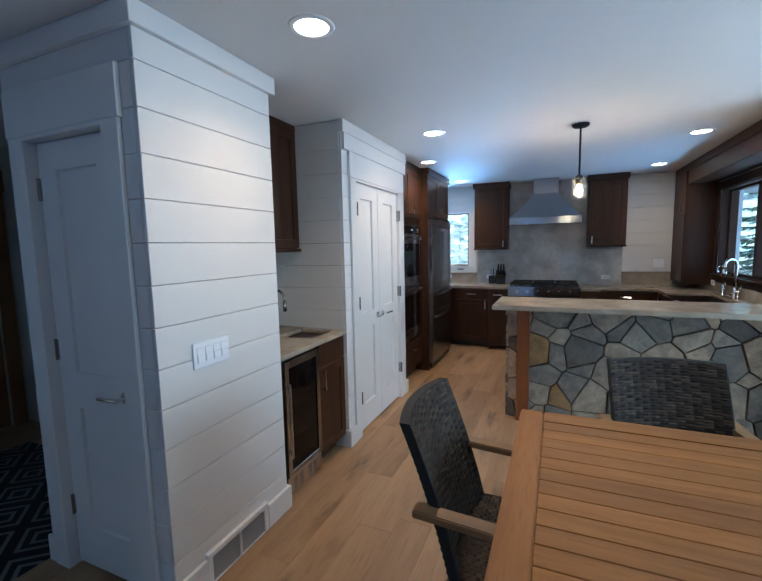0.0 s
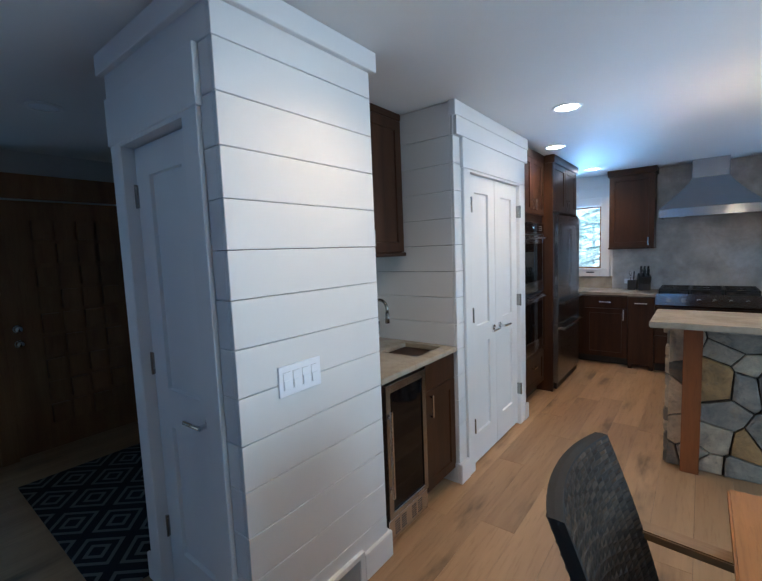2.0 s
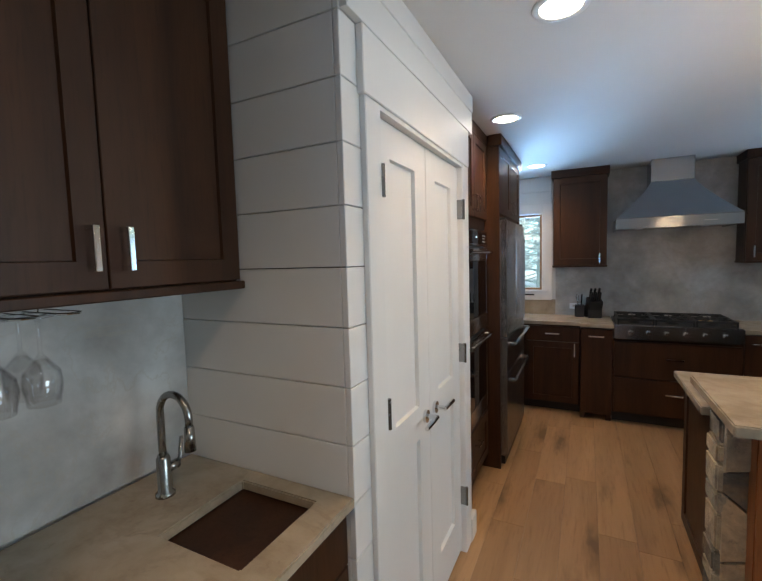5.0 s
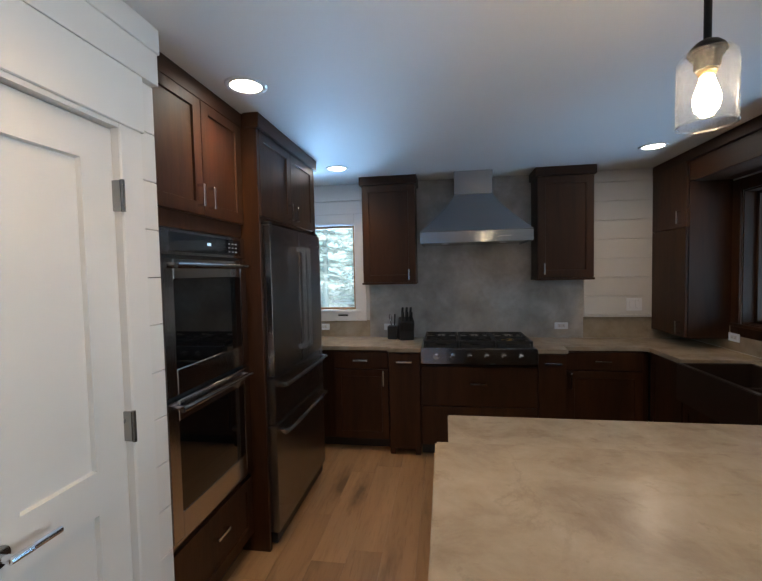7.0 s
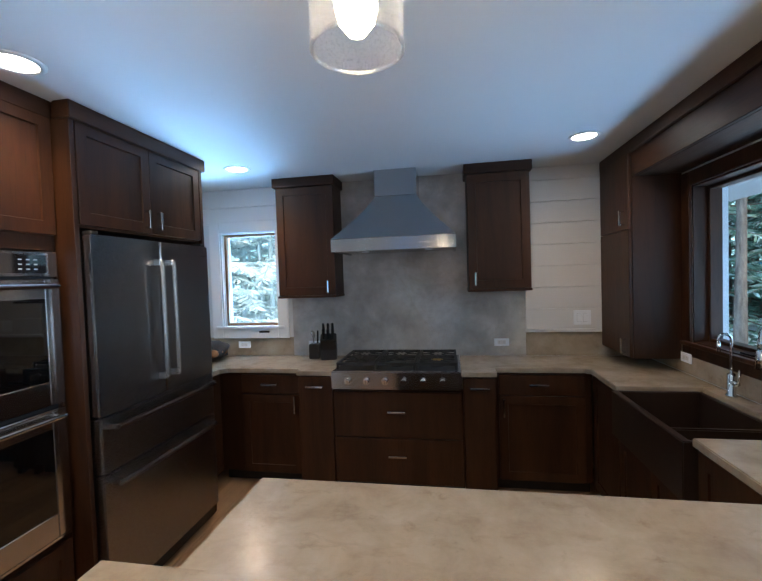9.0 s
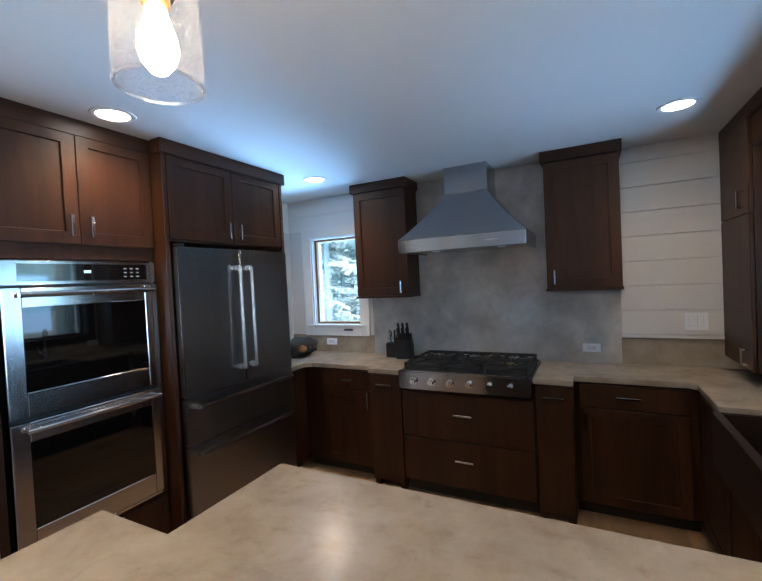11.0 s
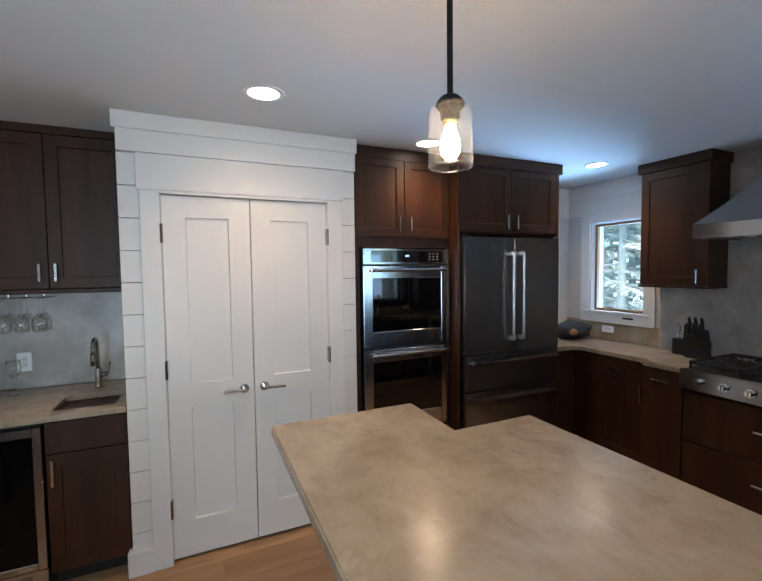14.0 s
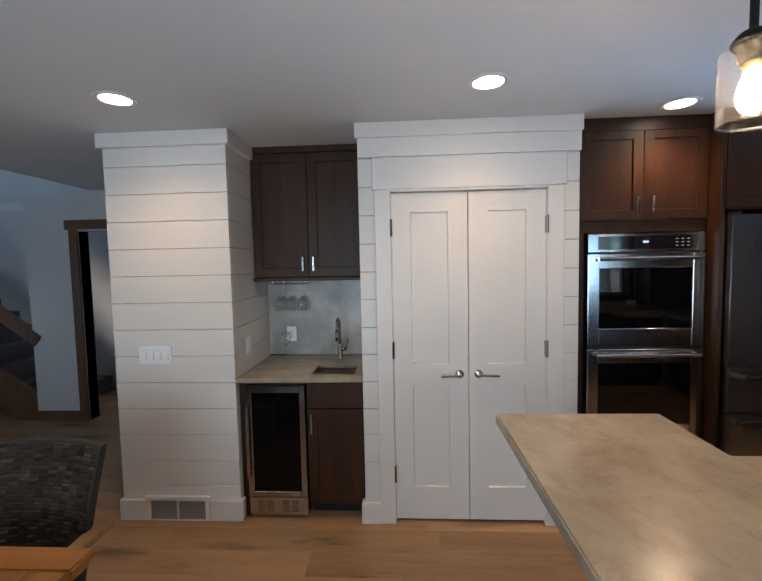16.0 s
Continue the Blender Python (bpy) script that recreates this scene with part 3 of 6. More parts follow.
for b6 in ((WELL[0] - 0.12, WELL[0], WELL[2] - 0.12, WELL[3] + 0.12, CEIL + 0.121, 3.7), (WELL[1], WELL[1] + 0.12, WELL[2] - 0.12, WELL[3] + 0.12, CEIL + 0.121, 3.7),
           (WELL[0], WELL[1], WELL[3], WELL[3] + 0.12, CEIL + 0.121, 3.7), (WELL[0], WELL_FILL_OPENING[0], WELL[2] - 0.12, WELL[2], CEIL + 0.121, 3.7), (WELL_FILL_OPENING[1], WELL[1], WELL[2] - 0.12, WELL[2], CEIL + 0.121, 3.7),
           (WELL_FILL_OPENING[0], WELL_FILL_OPENING[1], WELL[2] - 0.12, WELL[2], CEIL + 0.121, WELL_FILL_OPENING[2]), (WELL_FILL_OPENING[0], WELL_FILL_OPENING[1], WELL[2] - 0.12, WELL[2], WELL_FILL_OPENING[3], 3.7)):
    add_box(bm, *b6)
part("upper_wall", bm, "wall_grey", stairwell)
ceiling_well = box("ceiling_stairwell", (WELL[0] - 0.12, WELL[1] + 0.12, WELL[2] - 0.12, WELL[3] + 0.12, 3.701, 3.8), "ceiling_white", None, 0)
tagged(ceiling_well, "white ceiling over the stairwell", "ceiling", kind="structure")
wall_hall_south = wall_holed("wall_hall_south", "plain hall wall", "x", 0.36, 0.1, -4.45, -3.1, [])
wall_entry = wall_holed("wall_entry", "entry wall around the front door", "y", -4.60, 0.15, 0.36, 2.2, [(0.50, 0.84, 0.32, 2.02), (0.95, 1.88, 0.0, 2.05)])
wall_hall_north = wall_holed("wall_hall_north", "plain entry hall wall", "x", 2.0, 0.1, -4.45, WX - 0.16, [])
wall_stairs = wall_holed("wall_stairs", "pale wall behind the staircase", "y", -4.4, 0.14, -3.0, 0.36, [])
wall_west_far = wall_holed("wall_west_far", "wall at the back of the dark room", "x", -3.1, 0.1, -4.4, -3.1, [])

# boards on the walls
def board(parent, b6, bev=0.0022, name="shiplap_board", mat="shiplap_white"):
    return box(name, b6, mat, parent, bev)


def board_rows(parent, side, at, lo, hi, z0, z1, joints=JOINTS, th=0.019, holes=()):
    """Shiplap boards with shadow gaps on a face; holes are (from, to, bottom, top)."""
    zs = [z0] + [j for j in joints if z0 + 0.02 < j < z1 - 0.02] + [z1]
    for a, b in zip(zs, zs[1:]):
        spans = [(lo, hi)]
        for h0, h1, hz0, hz1 in holes:
            if hz0 < b - 0.005 and hz1 > a + 0.005:
                spans = [s for p, q in spans for s in ((p, min(q, h0)), (max(p, h1), q)) if s[1] - s[0] > 0.005]
        tops = [(h0, h1, hz1 + 0.006, b) for h0, h1, hz0, hz1 in holes if a < hz1 < b - 0.01]
        for p, q, a_, b_ in [(p, q, a, b) for p, q in spans] + tops:
            g = 0.0013
            zz = (a_ + g * (a_ == a), b_ - g)
            if side == "+x":
                board(parent, (at - th, at, p, q, *zz))
            elif side == "-x":
                board(parent, (at, at + th, p, q, *zz))
            elif side == "-y":
                board(parent, (p, q, at, at + th, *zz))
            else:
                board(parent, (p, q, at - th, at, *zz))


# closet block
closet = struct("wall_closet", "white shiplap clad closet block with crown and base boards")
T = 0.019
box("core", (-2.30 + T, BX - T, 1.122, 1.82 - T, 0, CEIL - 0.001), "shadow_gap", closet, 0)
board_rows(closet, "+x", BX, 1.05, 1.82, 0.0, CEIL - 0.003)
board_rows(closet, "-y", 1.05, -2.30, BX - T - 0.001, 0.0, CEIL - 0.003, holes=[(-2.248, -1.562, 0, 2.2296)])
board_rows(closet, "+y", 1.82, WX, BX - T - 0.001, 0.0, CEIL - 0.003)
box("crown", (-2.325, BX + 0.026, 1.025, 1.846, 2.343, CEIL - 0.001), "trim_white", closet, 0.003)
for nm, b6 in (("baseboard", (BX, BX + 0.02, 1.034, 1.205, 0, 0.135)), ("baseboard", (BX, BX + 0.02, 1.625, 1.84, 0, 0.135)),
               ("baseboard", (BX - 0.04, BX, 1.82, 1.84, 0, 0.135)), ("baseboard", (-1.535, BX, 1.034, 1.05, 0, 0.135)), ("baseboard", (-2.31, -2.245, 1.034, 1.05, 0, 0.135))):
    box(nm, b6, "trim_white", closet, 0.004)


def casing(parent, side, at, lo, hi, top, w, head_lift=0.14, th=0.02, mat="trim_white", ear=0.012):
    """Two legs and a taller head with short ears round a doorway."""
    def bb(name, a0, a1, z0, z1, k):
        if side == "+x":
            b6 = (at, at + k, a0, a1, z0, z1)
        elif side == "-x":
            b6 = (at - k, at, a0, a1, z0, z1)
        elif side == "-y":
            b6 = (a0, a1, at - k, at, z0, z1)
        else:
            b6 = (a0, a1, at, at + k, z0, z1)
        box(name, b6, mat, parent, 0.003)
    bb("casing_leg", lo - w, lo, 0, top + 0.012, th)
    bb("casing_leg", hi, hi + w, 0, top + 0.012, th)
    bb("casing_head", lo - w - ear, hi + w + ear, top + 0.0125, top + head_lift, th + 0.004)


casing(closet, "-y", 1.05, -2.155, -1.625, 2.02, 0.095, 0.2085)


def add_lever(bm, m, u, v, direction):
    add_cyl(bm, (u, v, 0), (u, v, 0.012), 0.026, n=20, m=m)
    add_cyl(bm, (u, v, 0.01), (u, v, 0.05), 0.010, n=12, m=m)
    add_tube(bm, [(u - direction * 0.008, v, 0.05), (u + direction * 0.04, v, 0.052), (u + direction * 0.115, v - 0.003, 0.05)], 0.009, 10, m)


def hinge(parent, m, u, v, lift=0.005):
    bm = bmesh.new()
    add_box(bm, u - 0.007, u + 0.007, v - 0.048, v + 0.048, -0.004, lift, 0.001, m)
    add_cyl(bm, (u, v - 0.05, lift + 0.003), (u, v + 0.05, lift + 0.003), 0.007, n=8, m=m)
    part("hinge", bm, "dark_nickel", parent, "satin nickel hinge")


def panel_door(name, side, x, y, z, w, h, lever_u, lever_dir, hinge_u, label, rail=0.11, mid=0.845, midw=0.13, lift=0.005):
    d = thing(name, (x, y, z), label, "door", kind="structure")
    m = facing(side, x, y, z)
    bm = bmesh.new()
    add_shaker(bm, m, w, h, rail, 0.036, 0.015, [(mid, midw)], 0.205)
    leaf = part("leaf", bm, "trim_white", d)
    bm = bmesh.new()
    mm = m @ Matrix.Translation((0, 0, 0.036))
    add_lever(bm, mm, lever_u, mid + midw * 0.55, lever_dir)
    part("door_handle", bm, "chrome", d, "polished chrome lever handle")
    for v in (0.30, 1.07, 1.80):
        hinge(d, mm, hinge_u, v, lift)
    return d


panel_door("door_1", "-y", -2.148, 1.118, 0.012, 0.517, 2.0, 0.46, -1, 0.004, "closed white two-panel closet door", 0.122, 0.80, 0.17)
for b6 in ((-2.156, -2.150, 1.032, 1.121, 0, 2.02), (-1.629, -1.624, 1.032, 1.121, 0, 2.02), (-2.156, -1.624, 1.032, 1.121, 2.016, 2.034)):
    box("jamb", b6, "trim_white", closet, 0)

# pantry
pantry = struct("wall_pantry", "white shiplap clad pantry wall with crown and cased doors")
PY0, PY1 = 2.615, 3.90
box("core", (WX, BX - 0.046, PY0 + T, PY1 - 0.001, 0, CEIL - 0.001), "shadow_gap", pantry, 0)
PD0, PD1 = 2.805, 3.715
board_rows(pantry, "+x", BX, PY0, PY1, 0, CEIL - 0.003, holes=[(PD0 - 0.085, PD1 + 0.085, 0, 2.2296)])
bm = bmesh.new()
for a0, a1, z0, z1 in ((PY0 + T, PD0 - 0.02, 0, 2.2), (PD1 + 0.02, PY1 - 0.001, 0, 2.2), (PY0 + T, PY1 - 0.001, 2.03, CEIL - 0.002)):
    add_box(bm, BX - 0.045, BX - T - 0.001, a0, a1, z0, z1)
part("backing", bm, "shadow_gap", pantry)
board_rows(pantry, "-y", PY0, WX, BX - T - 0.001, 0, CEIL - 0.003)
box("crown", (BX - 0.02, BX + 0.026, PY0 - 0.014, PY1 + 0.012, 2.343, CEIL - 0.001), "trim_white", pantry, 0.003)
casing(pantry, "+x", BX, PD0, PD1, 2.03, 0.095, 0.1985)
box("frieze", (BX, BX + 0.0235, PY0 + 0.004, PY1, 2.231, 2.342), "trim_white", pantry, 0.0015)
for b6 in ((BX, BX + 0.026, PY0 - 0.022, PD0 - 0.09, 0, 0.135), (BX - 0.5, BX, PY0 - 0.02, PY0, 0, 0.135), (BX, BX + 0.026, PD1 + 0.088, PY1 + 0.005, 0, 0.135)):
    box("baseboard", b6, "trim_white", pantry, 0.004)
DW = (PD1 - PD0) / 2 - 0.004
for b6 in ((BX - 0.044, BX + 0.016, PD0 - 0.003, PD0 + 0.0015, 0, 2.03), (BX - 0.044, BX + 0.016, PD1 - 0.0015, PD1 + 0.003, 0, 2.03), (BX - 0.044, BX + 0.016, PD0, PD1, 2.028, 2.044)):
    box("jamb", b6, "trim_white", pantry, 0)
panel_door("door_2", "+x", BX - 0.045, PD0 + 0.002, 0.018, DW, 2.006, DW - 0.055, -1, 0.0, "closed white two-panel pantry door leaf", 0.115, lift=0.028)
panel_door("door_3", "+x", BX - 0.045, PD1 - 0.002 - DW, 0.018, DW, 2.006, 0.055, 1, DW, "closed white two-panel pantry door leaf", 0.115, lift=0.028)

# boards on the kitchen's north wall
north_boards = struct("wall_north_boards", "pale shiplap boards above a thin ledge")
NJ = [1.30 + 0.171 * k for k in range(8)]
board_rows(north_boards, "-y", NY - 0.019, 0.83, EX, 1.135, CEIL - 0.002, NJ, 0.018)
box("ledge", (0.828, EX, NY - 0.03, NY, 1.11, 1.134), "shiplap_white", north_boards, 0.003)
board_rows(north_boards, "-y", NY - 0.019, WX, -1.21, 2.12, CEIL - 0.002, [2.27], 0.018)
west_boards = struct("wall_west_boards", "pale shiplap boards above the corner window")
board_rows(west_boards, "+x", WX + 0.019, 5.66, NY - 0.02, 2.12, CEIL - 0.002, [2.27], 0.018)

# stone slabs on the walls
splash = box("backsplash", (-1.165, 0.828, NY - 0.014, NY - 0.001, 0.92, CEIL - 0.002), "grey_stone_slab", None, 0.001)
tagged(splash, "mottled grey stone slab backsplash behind the range", "backsplash", kind="structure")
splash2 = box("backsplash_low", (0.829, EX, NY - 0.014, NY - 0.001, 0.92, 1.109), "quartzite", None, 0.001)
tagged(splash2, "beige stone upstand under the shiplap", "backsplash", kind="structure")
splash3 = box("backsplash_window", (WX, -1.166, NY - 0.014, NY - 0.001, 0.92, 1.085), "quartzite", None, 0.001)
tagged(splash3, "beige stone upstand under the window", "backsplash", kind="structure")
splash4 = box("backsplash_east", (EX - 0.014, EX - 0.001, 3.78, NY - 0.015, 0.92, 1.10), "quartzite", None, 0.001)
tagged(splash4, "beige stone upstand behind the sink", "backsplash", kind="structure")
splash5 = box("backsplash_bar", (WX + 0.001, WX + 0.014, 1.822, 2.614, 0.92, 1.505), "grey_stone_slab", None, 0.001)
tagged(splash5, "mottled grey stone slab behind the wet bar", "backsplash", kind="structure")


def window(name, side, x, y, z, w, h, trim, label, trim_mat, sash_mat, depth=0.10, panes=1, inset=0.05, stool=0.03, s=0.032, j=0.012, latch_v=0.004):
    """Casing round the opening, jambs, sash, panes and a latch."""
    t = thing(name, (x, y, z), label, "window", kind="structure")
    m = facing(side, x, y, z)
    bm = bmesh.new()
    add_box(bm, -trim, 0, -trim, h + trim, 0, 0.018, 0.003, m)
    add_box(bm, w, w + trim, -trim, h + trim, 0, 0.018, 0.003, m)
    add_box(bm, 0.0002, w - 0.0002, h, h + trim, 0, 0.0175, 0.003, m)
    add_box(bm, 0.0002, w - 0.0002, -trim, 0, 0, 0.0175, 0.003, m)
    part("window_frame", bm, trim_mat, t)
    bm = bmesh.new()
    for a in ((0, j, 0, h), (w - j, w, 0, h), (j + 0.0005, w - j - 0.0005, 0, j), (j + 0.0005, w - j - 0.0005, h - j, h)):
        add_box(bm, *a, -depth, -0.001, 0.001, m)
    part("jamb", bm, trim_mat, t)
    box("window_sill", (-trim * 0.6, w + trim * 0.6, -0.012, 0.011, 0.0185, 0.0185 + stool), trim_mat, t, 0.003, m=m)
    e = j + 0.001
    step = (w - 2 * e) / panes
    for k in range(panes):
        u0, u1 = e + k * step, e + (k + 1) * step - 0.001
        bm = bmesh.new()
        add_box(bm, u0, u0 + s, e, h - e, -depth + 0.01, -inset, 0.003, m)
        add_box(bm, u1 - s, u1, e, h - e, -depth + 0.01, -inset, 0.003, m)
        add_box(bm, u0 + s, u1 - s, e, e + s, -depth + 0.01, -inset - 0.0005, 0.003, m)
        add_box(bm, u0 + s, u1 - s, h - e - s, h - e, -depth + 0.01, -inset - 0.0005, 0.003, m)
        part("sash", bm, sash_mat, t)
        p = box("pane", (u0 + s - 0.004, u1 - s + 0.004, e + s - 0.004, h - e - s + 0.004, -depth + 0.018, -depth + 0.023), "window_glass", t, 0, m=m)
        p.visible_shadow = False
    bm = bmesh.new()
    add_box(bm, w * 0.66, w * 0.66 + 0.10, latch_v, latch_v + 0.016, -inset, -0.012 if latch_v > 0 else 0.024, 0.003, m)
    part("latch", bm, "black_metal", t, "dark window crank")
    return t


window("window_1", "-y", NWIN[0], NY - 0.014, NWIN[2], NWIN[1] - NWIN[0], NWIN[3] - NWIN[2], 0.10, "white cased kitchen window onto snowy woods", "trim_white", "door_wood", stool=0.012, s=0.022, j=0.008, latch_v=-0.05)
window("window_2", "+x", WX + 0.001, 5.80, 1.18, 0.52, 0.86, 0.10, "white cased corner window beside the refrigerator", "trim_white", "door_wood", stool=0.012, s=0.022, j=0.008, latch_v=-0.05)
window("window_3", "-x", EX, EWIN[0], EWIN[2], EWIN[1] - EWIN[0], EWIN[3] - EWIN[2], 0.085, "dark wood framed wide window over the sink", "cabinet_wood", "cabinet_wood", 0.16, 2, 0.08, s=0.02)
# two unseen windows, added to go with the dining room's fill lamps
window("window_6", "+y", -1.25, -2.84, 0.75, 0.7, 0.65, 0.09, "unseen wood cased window added for dining room fill light", "trim_wood", "trim_wood", 0.12, 1)
window("window_4", "-x", 3.06, 0.95, 0.4, 2.0, 1.75, 0.09, "unseen wide window added for dining room fill light", "trim_wood", "trim_wood", 0.12, 3)

# ---- island bar ----
BAR = (-0.465, 1.70, 3.20, 3.775)
bar_wall = struct("wall_bar", "knee wall clad in irregular fieldstone under the bar")
box("core", (-0.365, EX - 0.02, 3.645, 3.775, 0, 1.01), "mortar", bar_wall, 0)


def clip_poly(poly, nx, nz, d):
    out = []
    for (ax, az), (bx_, bz) in zip(poly, poly[1:] + poly[:1]):
        da, db = ax * nx + az * nz - d, bx_ * nx + bz * nz - d
        if da <= 0:
            out.append((ax, az))
        if da * db < 0:
            k = da / (da - db)
            out.append((ax + (bx_ - ax) * k, az + (bz - az) * k))
    return out


def inset_poly(poly, gap):
    """The polygon moved inwards by gap."""
    n = len(poly)
    area = sum(poly[i][0] * poly[(i + 1) % n][1] - poly[(i + 1) % n][0] * poly[i][1] for i in range(n))
    s = 1 if area > 0 else -1
    out = list(poly)
    for i in range(n):
        (ax, az), (bx_, bz) = poly[i], poly[(i + 1) % n]
        dx, dz = bx_ - ax, bz - az
        L = math.hypot(dx, dz)
        if L < 1e-6:
            continue
        nx, nz = s * dz / L, -s * dx / L
        out = clip_poly(out, nx, nz, ax * nx + az * nz - gap)
        if len(out) < 3:
            return []
    return out


def stone_wall(parent, x0, x1, z0, z1, y, seed, cell=0.235, gap=0.0036):
    rng = random.Random(seed)
    pts, tries = [], 0
    while tries < 4000:
        tries += 1
        p = (rng.uniform(x0 - 0.1, x1 + 0.1), rng.uniform(z0 - 0.08, z1 + 0.08))
        if all(math.hypot(p[0] - q[0], (p[1] - q[1]) * 1.15) > cell * rng.uniform(0.42, 1.15) for q in pts):
            pts.append(p)
    heft = [rng.uniform(0, 0.03) for _ in pts]
    for i, p in enumerate(pts):
        poly = [(x0, z0), (x1, z0), (x1, z1), (x0, z1)]
        for j, q in enumerate(pts):
            if i != j and abs(p[0] - q[0]) < 0.9:
                nx, nz = q[0] - p[0], q[1] - p[1]
                poly = clip_poly(poly, nx, nz, (q[0] ** 2 + q[1] ** 2 - p[0] ** 2 - p[1] ** 2 + heft[i] - heft[j]) / 2)
                if len(poly) < 3:
                    break
        if len(poly) < 3:
            continue
        rim = inset_poly(poly, gap)
        if len(rim) < 3:
            continue
        cx, cz = sum(a for a, _ in rim) / len(rim), sum(b for _, b in rim) / len(rim)
        lift = rng.uniform(0.014, 0.034)
        tx, tz = rng.uniform(-0.05, 0.05), rng.uniform(-0.05, 0.05)
        bm = bmesh.new()
        rings = []
        for k, out in ((1.0, -0.02), (0.995, lift * 0.7), (0.965, lift * 0.97), (0.75, lift + 0.002)):
            rings.append([bm.verts.new((cx + (a - cx) * k, y - out - (tx * (a - cx) + tz * (b - cz)) * (out > 0), cz + (b - cz) * k)) for a, b in rim])
        for s, e in zip(rings, rings[1:]):
            for k in range(len(s)):
                bm.faces.new((s[k], s[(k + 1) % len(s)], e[(k + 1) % len(e)], e[k]))
        bm.faces.new(rings[-1])
        part("stone", bm, "fieldstone", parent)


stone_wall(bar_wall, -0.385, EX - 0.02, 0.0, 1.008, 3.64, 5, 0.245, 0.0038)
_rng = random.Random(3)
_z = 0.0
while _z < 0.99:
    h = min(_rng.uniform(0.07, 0.17), 1.008 - _z)
    if 1.008 - _z - h < 0.05:
        h = 1.008 - _z
    bm = bmesh.new()
    add_box(bm, -0.395 - _rng.uniform(0, 0.012), -0.36, 3.625, 3.775 + _rng.uniform(-0.004, 0.006), _z + 0.004, _z + h - 0.004, 0.008)
    part("stone", bm, "fieldstone", bar_wall)
    _z += h


def slab_poly(name, pts, z0, z1, mat, label, category="countertop", bev=0.005, hole=None):
    """A flat slab from its outline, with eased edges."""
    bm = bmesh.new()
    vs = [bm.verts.new((x, y, z0)) for x, y in pts]
    f = bm.faces.new(vs)
    r = bmesh.ops.extrude_face_region(bm, geom=[f])
    up = [v for v in r["geom"] if isinstance(v, bmesh.types.BMVert)]
    bmesh.ops.translate(bm, verts=up, vec=(0, 0, z1 - z0))
    bmesh.ops.bevel(bm, geom=bm.edges[:], offset=bev, segments=2, affect="EDGES")
    ob = part(name, bm, mat)
    return tagged(ob, label, category)


slab_poly("bar_countertop", [(-0.465, 3.20), (1.70, 3.20), (1.70, 3.775), (-0.465, 3.775)], 1.018, 1.055, "quartzite", "raised beige quartzite bar top on the stone wall")
box("ledger", (-0.30, EX - 0.03, 3.60, 3.645, 0.985, 1.017), "mortar", bar_wall, 0.001)
post = box("bar_post", (-0.305, -0.205, 3.545, 3.625, 0.0, 1.017), "post_wood", None, 0.004)
tagged(post, "reddish stained square wooden post under the bar", "post")

# ---- floor ----
floor = struct("floor", "wide plank knotty oak floor", "floor")
box("subfloor", (-4.6, 3.2, -3.1, 6.72, -0.1, -0.006), "shadow_gap", floor, 0)


def plank_mesh(w, l):
    bm = bmesh.new()
    add_box(bm, 0, w, 0, l, -0.014, 0.0, 0.0007)
    me = bpy.data.meshes.new("plank")
    bmesh.ops.recalc_face_normals(bm, faces=bm.faces)
    bm.to_mesh(me)
    bm.free()
    me.materials.append(MATS["oak_floor"])
    return me


def lay_floor():
    rng = random.Random(11)
    w, kinds = 0.19, {}
    rest = bmesh.new()
    x = -6.3
    while x < 3.1:
        y = -3.0 - rng.uniform(0, 1.2)
        while y < 6.55:
            l = rng.choice((1.0, 1.3, 1.6, 1.9, 2.2))
            if x < -4.6 or (x < -2.35 and y > 1.9) or (x > 1.9 and y > 3.1) or (x < -3.3 and y + l < -3.2):
                pass
            elif -2.4 < x < 1.3 and y + l > 0.2:
                if l not in kinds:
                    kinds[l] = plank_mesh(w - 0.0009, l - 0.0009)
                ob = new("plank", kinds[l])
                ob.parent = floor
                ob.location = (x, y, 0)
            else:
                add_box(rest, x, x + w - 0.0016, y, y + l - 0.0016, -0.014, 0)
            y += l
        x += w
    tagged(part("planks_rest", rest, "oak_floor", floor), kind="stuff")


# ---- fixtures ----
def can_light(x, y, lit=True, watts=CAN_WATTS):
    t = thing("recessed_light", (x, y, CEIL), "lit round recessed ceiling light with white trim" if lit else "unlit round recessed ceiling light with white trim",
              "ceiling light", "recessed ceiling lights")
    bm = bmesh.new()
    add_lathe(bm, [(0.070, -0.001), (0.072, -0.006), (0.093, -0.004), (0.096, 0.0), (0.070, 0.002)], (x, y, CEIL), 32, closed=True)
    part("trim", bm, "trim_white", t, smooth=True)
    bm = bmesh.new()
    add_lathe(bm, [(0.0, -0.0025), (0.04, -0.003), (0.070, -0.002), (0.070, 0.0)], (x, y, CEIL), 32)
    part("lens", bm, "can_glow" if lit else "plastic_white", t, "glowing frosted lens" if lit else "", True)
    if lit:
        d = bpy.data.lights.new("can_lamp", "SPOT")
        d.energy, d.color, d.spot_size, d.spot_blend, d.shadow_soft_size = watts, CAN_COLOR, radians(138), 0.9, 0.07
        o = new("can_lamp", d)
        o.location = (x, y, CEIL - 0.012)
    return t


for p in ((-0.955, 1.495), (-0.95, 3.28), (-1.32, 4.37), (-1.30, 5.92)):
    can_light(*p)
for p in ((1.08, 5.84), (1.08, 4.28)):
    can_light(*p, True, CAN_WATTS * 0.5)
can_light(-3.2, 1.05, False)


